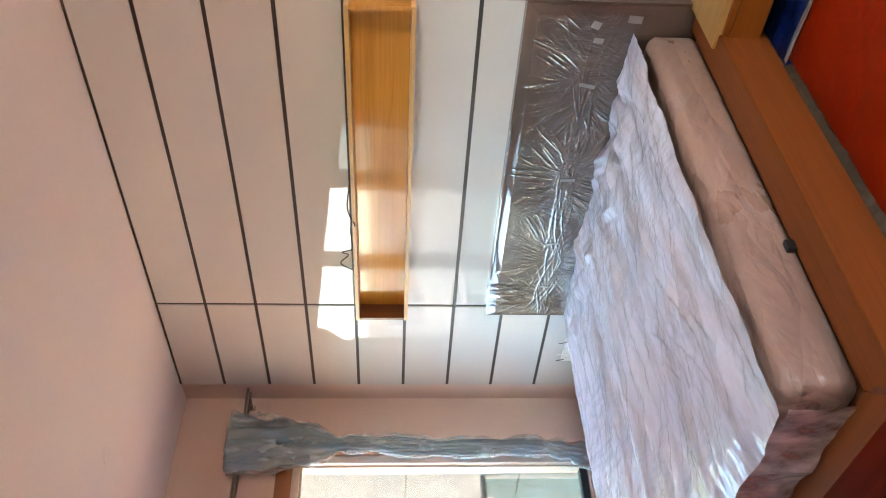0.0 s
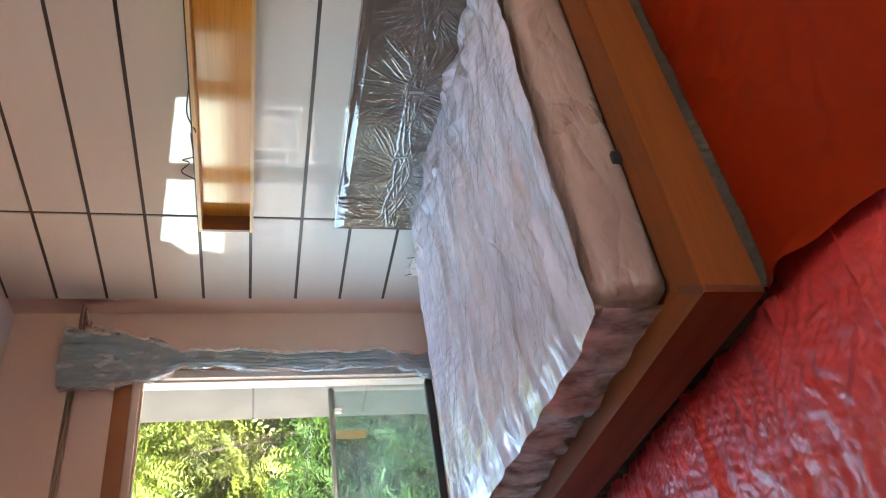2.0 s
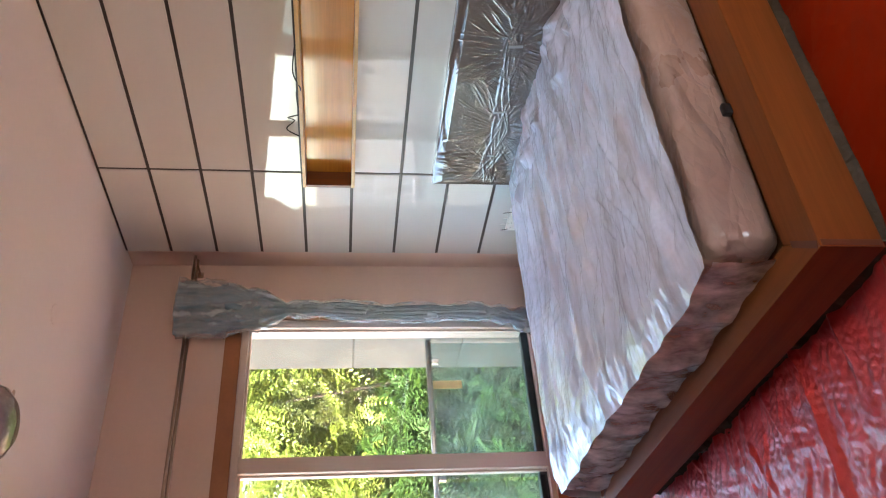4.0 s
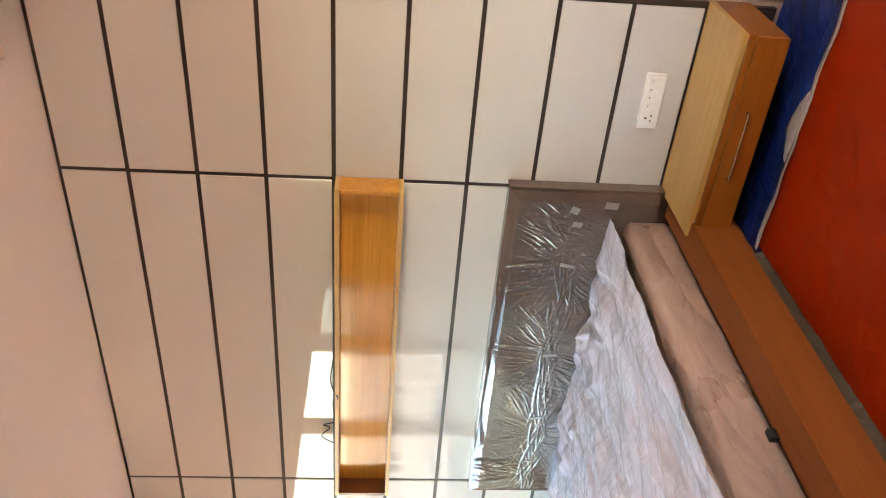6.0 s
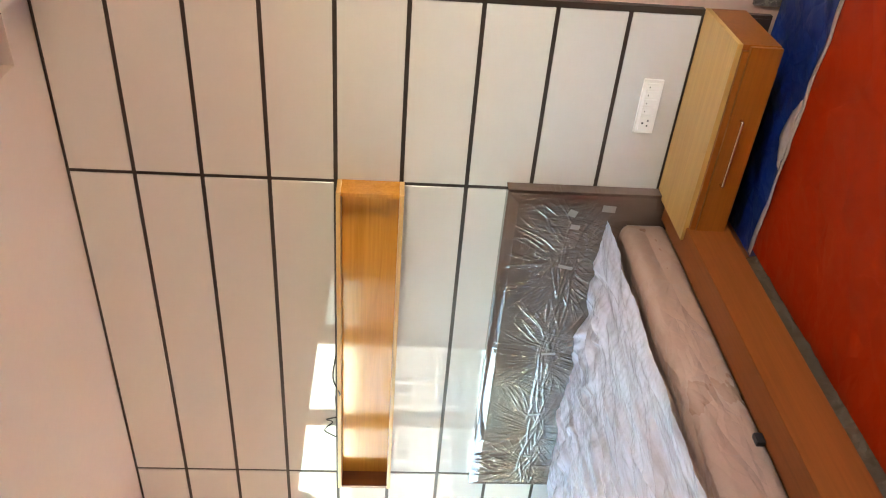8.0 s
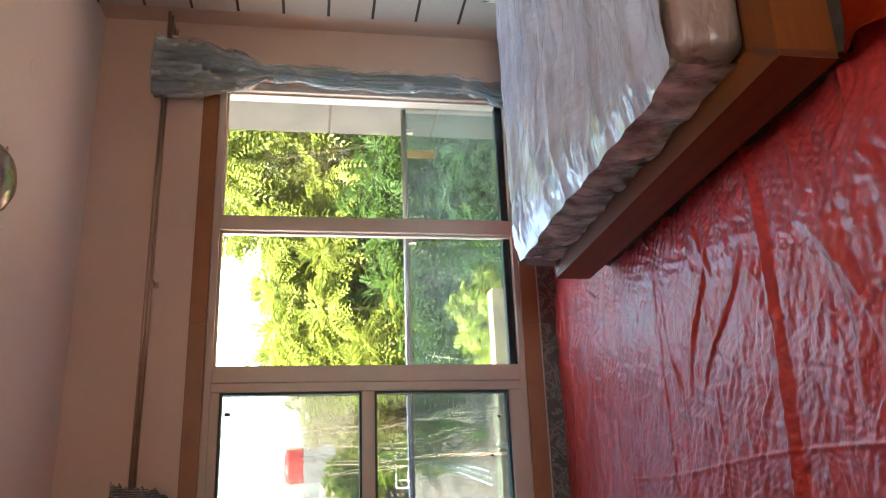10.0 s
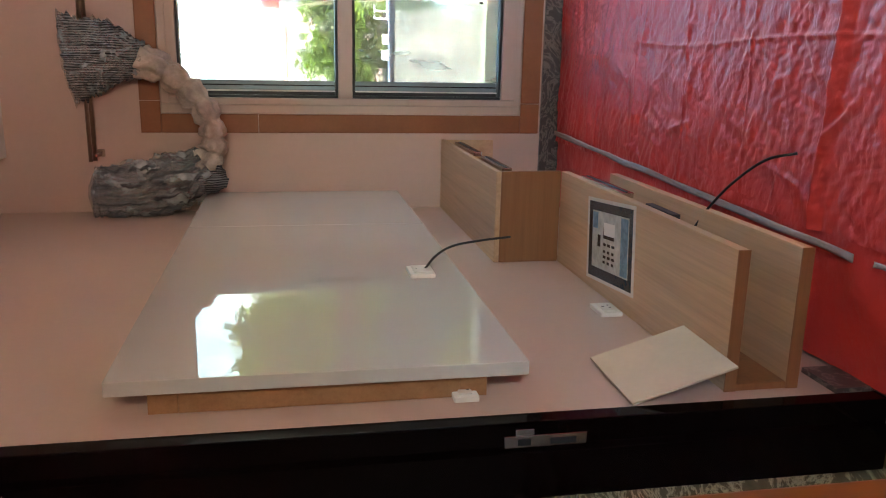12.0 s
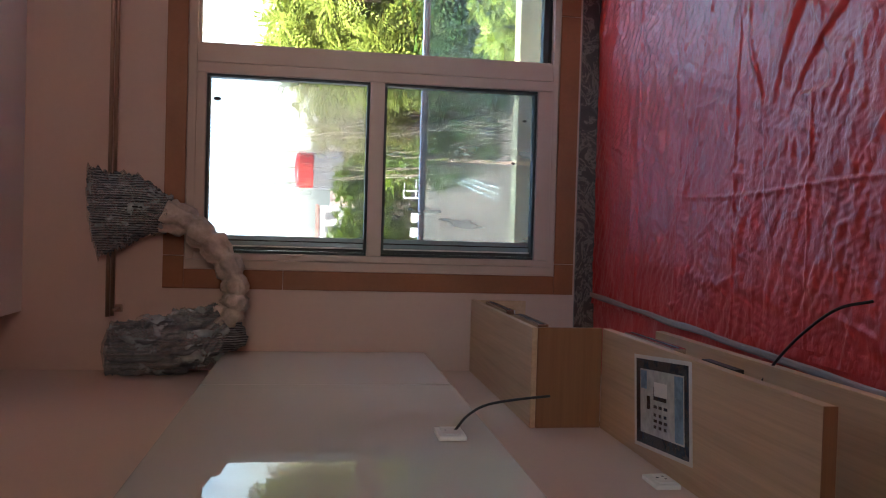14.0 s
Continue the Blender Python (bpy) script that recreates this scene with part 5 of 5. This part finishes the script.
part("canopy", lathe([(0.012, -0.1), (0.05, -0.085), (0.07, -0.04), (0.075, 0.0)], (FX, FY, 2.72), 28), FANB, fan, smooth=True)
part("down_rod", tube([(FX, FY, 2.63), (FX, FY, 2.5)], 0.012, 10), FANB, fan, smooth=True)
motor = part("motor", lathe([(0.03, -0.075), (0.075, -0.07), (0.11, -0.045), (0.125, -0.01), (0.12, 0.02), (0.09, 0.05), (0.04, 0.065), (0.015, 0.075)], (FX, FY, FZ), 36), FANC, fan, smooth=True)
part("band", lathe([(0.124, -0.008), (0.128, -0.004), (0.128, 0.004), (0.124, 0.008)], (FX, FY, FZ), 36), GASKET, motor, smooth=True)
for a in (126, 246, 6):
    arm = tube(curve_points([(0.09, 0, -0.03), (0.13, 0, -0.035), (0.17, 0, -0.03), (0.2, 0, -0.02)], 12), [0.02 - 0.0008 * i for i in range(13)], 8)
    arm.transform(Matrix.Translation((FX, FY, FZ)) @ Matrix.Rotation(radians(a), 4, "Z") @ Matrix.Diagonal((1, 1, 0.35, 1)))
    part("blade_arm", arm, FANB, fan, smooth=True)


def down_light(x, y):
    t = thing("ceiling_light_cover", (x, y, CEIL_Z - 0.008), "small round blank cover in the ceiling", "ceiling light", "ceiling light covers")
    part("disc", lathe([(0.045, -0.004), (0.05, -0.002), (0.05, 0.0)], (x, y, CEIL_Z - 0.001), 28), CEIL, t)


down_light(0.81, -0.94)
down_light(2.45, -0.94)

# ---- outside ----
solo("ground", add_box(blank(), -400, 60, -400, 400, -3.6, -3.4), SOIL, "bare brown earth yard", "ground", "structure")
slab("balcony_floor", -0.62, -0.42, -4.2, 0.6, -0.25, 0.12, PIERSTONE, "beige rendered ledge outside the window", "ledge")
pier = blank()
for z0, z1 in ((-3.4, 0.611), (0.619, 1.332), (1.34, 3.09)):
    add_box(pier, -0.9, -0.421, -0.34, 0.25, z0, z1, 0.004, 1)
add_box(pier, -0.89, -0.43, -0.33, 0.24, -3.39, 3.08)
solo("outer_pier", pier, PIERSTONE, "weathered beige cement pier with level joints beside the window", "pier", "structure")

rail = thing("balustrade", (-0.52, -1.9, 0.12), "glass balustrade with a bright steel handrail", "balustrade")
part("handrail", tube([(-0.52, -0.345, 0.85), (-0.52, -4.1, 0.85)], 0.02, 14), STEEL, rail, smooth=True)
for y0, y1 in ((-1.28, -0.36), (-2.6, -1.3), (-4.1, -2.62)):
    p = part("glass_panel", add_box(blank(), -0.525, -0.515, y0, y1, 0.14, 0.83), RAILGLASS, rail)
    p.visible_shadow = False
part("bottom_channel", rbox(-0.55, -0.49, -4.1, -0.345, 0.12, 0.17, 0.004), ALU, rail)
for y in (-0.5, -1.28, -2.6, -3.9):
    part("clamp", rbox(-0.535, -0.5, y - 0.012, y + 0.012, 0.79, 0.835, 0.003), STEEL, rail)
tagbar = rbox(-0.499, -0.494, -0.7, -0.645, 0.648, 0.835, 0.002)
solo("paper_tag", tagbar, STRAW, "yellowish paper strip hanging from the handrail", "paper strip")

# a timber beam on the yard side
solo("timber_beam", rbox(-3.25, -3.05, -5.2, -0.85, -0.56, -0.28, 0.012), BEAMWOOD, "long pale weathered timber beam outside", "beam")


def frond(bm, origin, way, up, length, leaflet):
    """A feathered leaf: a drooping midrib with pairs of leaflets."""
    way, side = way.normalized(), way.cross(up).normalized()
    lift = side.cross(way)
    n = 6
    for i in range(n):
        u = (i + 0.6) / n
        p = origin + way * (length * u) - Vector((0, 0, 1)) * (length * 0.35 * u * u)
        for s in (-1, 1):
            tip = p + (side * s * 0.9 + way * 0.55 - lift * 0.15) * leaflet * (1 - 0.45 * u)
            w = way * leaflet * 0.17
            mid = (p + tip) / 2
            bm_add(bm, p, mid + w, tip, mid - w)


def bm_add(store, *quad):
    base = len(store[0])
    store[0].extend(tuple(q) for q in quad)
    store[1].append((base, base + 1, base + 2, base + 3))


def mesh_of(name, store, material):
    me = bpy.data.meshes.new(name)
    me.from_pydata(store[0], [], store[1])
    me.materials.append(material)
    return me


def leafy_tree(rng, base, height, crown_c, crown_r, fronds, material, label, length=0.45, leaflet=0.13, clumps=26, bare=3):
    t = thing("tree", base, label, "tree", "trees outside the window")
    bx, by, bz = base
    top = Vector(crown_c)
    trunk = curve_points([(bx, by, bz), (bx + 0.15, by - 0.1, bz + height * 0.3), (top.x * 0.4 + bx * 0.6, top.y * 0.4 + by * 0.6, bz + height * 0.55), tuple(top)], 20)
    limbs = tube(trunk, [0.16 - 0.12 * i / 20 for i in range(21)], 9)
    store = ([], [])
    centres = []
    for _ in range(clumps):
        while True:
            v = Vector((rng.uniform(-1, 1), rng.uniform(-1, 1), rng.uniform(-1, 1)))
            if 0.2 < v.length < 1:
                break
        centres.append(top + Vector((v.x * crown_r[0], v.y * crown_r[1], v.z * crown_r[2])))
    for c in centres[::bare]:
        k = trunk[rng.randint(9, 19)]
        bend = (k + c) / 2 + Vector((0, 0, 0.2 * rng.uniform(-1, 1)))
        pour(tube(curve_points([tuple(k), tuple(bend), tuple(c)], 8), [0.045 - 0.004 * i for i in range(9)], 6), limbs)
    for i in range(fronds):
        c = centres[i % len(centres)]
        d = Vector((rng.gauss(0, 1), rng.gauss(0, 1), rng.gauss(0.1, 0.8))).normalized()
        o = c + d * rng.uniform(0.02, 0.17) * sum(crown_r) / 3
        frond(store, o, d + Vector((0, 0, rng.uniform(-0.5, 0.2))), Vector((rng.gauss(0, 0.4), rng.gauss(0, 0.4), 1)), length * rng.uniform(0.6, 1.2), leaflet * rng.uniform(0.7, 1.2))
    part("trunk", limbs, BARK, t, smooth=True)
    me = mesh_of("crown", store, material)
    me.transform(Matrix.Translation(-Vector(base)))
    cr = new("crown", me)
    cr.parent = t
    return t


rng = random.Random(7)
leafy_tree(rng, (-5.0, 2.1, -3.4), 4.0, (-4.8, 2.4, 2.3), (1.5, 2.3, 2.6), 26000, LEAF, "tall feathery tree with sunlit yellow-green leaves", 0.26, 0.085, 260)
leafy_tree(rng, (-5.2, 0.6, -3.4), 2.2, (-5.0, 0.45, -0.25), (1.4, 2.1, 1.5), 13500, LEAFDARK, "dense dark green tree behind the balustrade", 0.28, 0.085, 200, 8)
leafy_tree(rng, (-5.4, -0.5, -3.4), 3.4, (-5.3, -0.3, 0.85), (1.1, 1.25, 1.25), 14000, LEAF, "bushy sunlit tree with yellow-green leaves before the sky", 0.26, 0.085, 110)
leafy_tree(rng, (-4.1, -0.8, -3.4), 2.4, (-4.1, -0.85, -0.5), (0.5, 0.6, 0.42), 1900, LEAFPALE, "small sunlit shrub with pale leaves and bare twigs", 0.14, 0.055, 50)
for hy in (3.2, 1.3, -0.45):
    leafy_tree(rng, (-18.0, hy, -3.4), 1.8, (-18.0, hy, -1.2), (1.0, 1.35, 2.1), 2300, LEAFMID, "tall green hedge in the yard", 0.4, 0.13, 70, 30)
leafy_tree(rng, (-9.0, -0.9, -3.4), 3.6, (-9.0, -0.95, 0.75), (0.9, 0.95, 1.15), 3600, LEAFOLIVE, "thin twiggy tree with olive leaves", 0.2, 0.065, 120, 3)
leafy_tree(rng, (-9.6, 0.3, -3.4), 2.8, (-9.6, 0.2, -0.4), (0.9, 1.3, 1.1), 3000, LEAFDARK, "dark bush behind the twiggy tree", 0.28, 0.09, 60, 12)
for hy, hz, hr in ((-0.6, -1.1, 2.0), (-2.0, -1.3, 2.0), (-3.5, -1.2, 2.1), (-5.2, -1.4, 2.0)):
    leafy_tree(rng, (-36.0, hy, -3.4), 1.6, (-36.0, hy, hz), (1.2, 1.3, hr), 2300, LEAFMID, "light green clipped hedge at the end of the yard", 0.5, 0.17, 70, 16)


def bare_shrub(base, spread, count, rise, label):
    """Thin dry twigs that fork upwards from one stool."""
    bx, by = base
    dry = thing("bare_shrub", (bx, by, -3.4), label, "shrub", "bare shrubs in the yard")
    tw = blank()
    for i in range(count):
        p = Vector((bx + rng.uniform(-0.3, 0.3), by + rng.uniform(-spread, spread), -3.4))
        drift = rng.uniform(-0.22, 0.22)
        pts = [tuple(p)]
        for k in range(6):
            p = p + Vector((rng.uniform(-0.1, 0.1), drift + rng.uniform(-0.16, 0.16), rise / 6 * rng.uniform(0.6, 1.25)))
            pts.append(tuple(p))
        line = curve_points(pts, 18)
        pour(tube(line, [0.016 - 0.0007 * j for j in range(19)], 5), tw)
        for k in (8, 11, 14, 16):
            a = line[k]
            b = a + Vector((rng.uniform(-0.15, 0.15), rng.uniform(-0.35, 0.35), rng.uniform(0.1, 0.4)))
            m = (a + b) / 2 + Vector((0, rng.uniform(-0.05, 0.05), 0.06))
            pour(tube(curve_points([tuple(a), tuple(m), tuple(b)], 6), [0.006 - 0.0007 * j for j in range(7)], 4), tw)
    part("twigs", tw, TWIG, dry, smooth=True)
    return dry


bare_shrub((-4.3, -0.85), 0.45, 20, 3.6, "bare pale brown shrub with thin twigs")
bare_shrub((-8.6, -1.15), 0.45, 34, 6.0, "tall bare shrub with pale forked twigs before the sky")

house = thing("far_building", (-40.0, 2.0, -3.4), "grey cement building far behind the trees", "building")
part("wall", add_box(blank(), -46, -40, 0.2, 9.0, -3.4, 1.3), GREYWALL, house)
part("parapet", add_box(blank(), -46.1, -39.9, 0.1, 9.1, 1.301, 1.5), GREYWALL, house)
for y in (1.0, 3.4, 5.8):
    part("window", rbox(-40.0, -39.9, y, y + 1.0, -0.6, 0.7, 0.02), GASKET, house)
low = thing("far_building", (-60.0, -5.0, -3.4), "low pale building on the skyline with small windows", "building")
part("wall", add_box(blank(), -64, -60, -9.0, -1.2, -3.4, 1.5), PALEWALL, low)
part("parapet", add_box(blank(), -64.1, -59.9, -9.1, -1.1, 1.501, 1.7), REDROOF, low)
for k in range(7):
    part("window", rbox(-60.0, -59.9, -8.6 + k * 1.05, -8.1 + k * 1.05, 0.2, 1.0, 0.02), GREYWALL, low)
tank = thing("water_tank", (-37.5, -0.08, -3.4), "red plastic water tank on a far roof", "water tank")
part("body", lathe([(0.86, 0.0), (0.9, 0.1), (0.88, 0.36), (0.9, 0.4), (0.88, 0.66), (0.9, 0.7), (0.82, 0.86), (0.35, 0.95)], (-37.5, -0.08, 1.74), 24), REDTANK, tank, smooth=True)
part("stand", rbox(-38.4, -36.6, -0.98, 0.82, -3.4, 1.739, 0.03), GREYWALL, tank)

# the neighbour's house to the south-west, known from its mirror image in the gloss panels
near = thing("neighbour_house", (-24.0, -27.0, -3.4), "pale two-storey house with wide white window grids", "house")


def facade_box(u0, u1, v0, v1, z0, z1, bevel=0.0):
    """A block on a front that faces north-east: u runs along it, v stands out from it."""
    bm = add_box(blank(), u0, u1, v0, v1, z0, z1, bevel, 1)
    bm.transform(Matrix.Translation((-21.0, -24.0, 0.0)) @ Matrix.Rotation(radians(-45), 4, "Z"))
    return bm


part("wall", facade_box(-12, 12, -8, 0, -3.4, 2.35), PALEWALL, near)
part("parapet", facade_box(-12.2, 12.2, -8.2, 0.2, 2.351, 2.6), PALEWALL, near)
part("floor_band", facade_box(-12, 12, 0.001, 0.25, -0.75, -0.5), PALEWALL, near)
for k in range(8):
    u = -11 + k * 2.9
    for z0, z1 in ((-2.6, -1.0), (-0.1, 1.5)):
        w = part("window", facade_box(u, u + 1.7, 0.002, 0.06, z0, z1), GASKET, near, "dark window with white bars")
        for q in range(4):
            part("window_bar", facade_box(u + q * 0.53, u + q * 0.53 + 0.11, 0.061, 0.12, z0, z1), WHITEPIPE, w)
        for q in range(3):
            part("window_bar", facade_box(u, u + 1.7, 0.125, 0.16, z0 + q * 0.74, z0 + q * 0.74 + 0.11), WHITEPIPE, w)

# white pipes and two chairs in the yard
gate = thing("pipe_frame", (-30.0, -0.75, -3.4), "white painted pipe frame standing in the yard", "pipe frame")
for y in (-0.2, -0.75, -1.3, -1.6):
    part("pipe", tube([(-30.0, y, -3.4), (-30.0, y, -2.1)], 0.024, 8), WHITEPIPE, gate, smooth=True)
for z in (-2.1, -2.6):
    part("pipe", tube([(-30.0, -0.2, z), (-30.0, -1.6, z)], 0.024, 8), WHITEPIPE, gate, smooth=True)
for k in range(3):
    lying = thing("drain_pipe", (-22.0, -1.2 - 0.14 * k, -3.4), "long white pipe lying across the yard", "drain pipe", "long pipes in the yard")
    part("tube", tube([(-28.2, -0.5 - 0.1 * k, -3.375), (-17.6, -1.75 - 0.17 * k, -3.375)], 0.022, 10), WHITEPIPE, lying, smooth=True)


def yard_chair(x, y):
    t = thing("plastic_chair", (x, y, -3.4), "white plastic chair in the yard", "chair", "plastic chairs in the yard")
    part("seat", rbox(x - 0.2, x + 0.2, y - 0.2, y + 0.2, -2.99, -2.96, 0.01), WHITEPIPE, t)
    part("backrest", rbox(x - 0.2, x - 0.17, y - 0.2, y + 0.2, -2.95, -2.55, 0.01), WHITEPIPE, t)
    for dx in (-0.18, 0.18):
        for dy in (-0.18, 0.18):
            part("leg", tube([(x + dx, y + dy, -3.4), (x + dx, y + dy, -2.991)], 0.018, 6), WHITEPIPE, t)


yard_chair(-31.0, -2.4)
yard_chair(-31.2, -3.05)
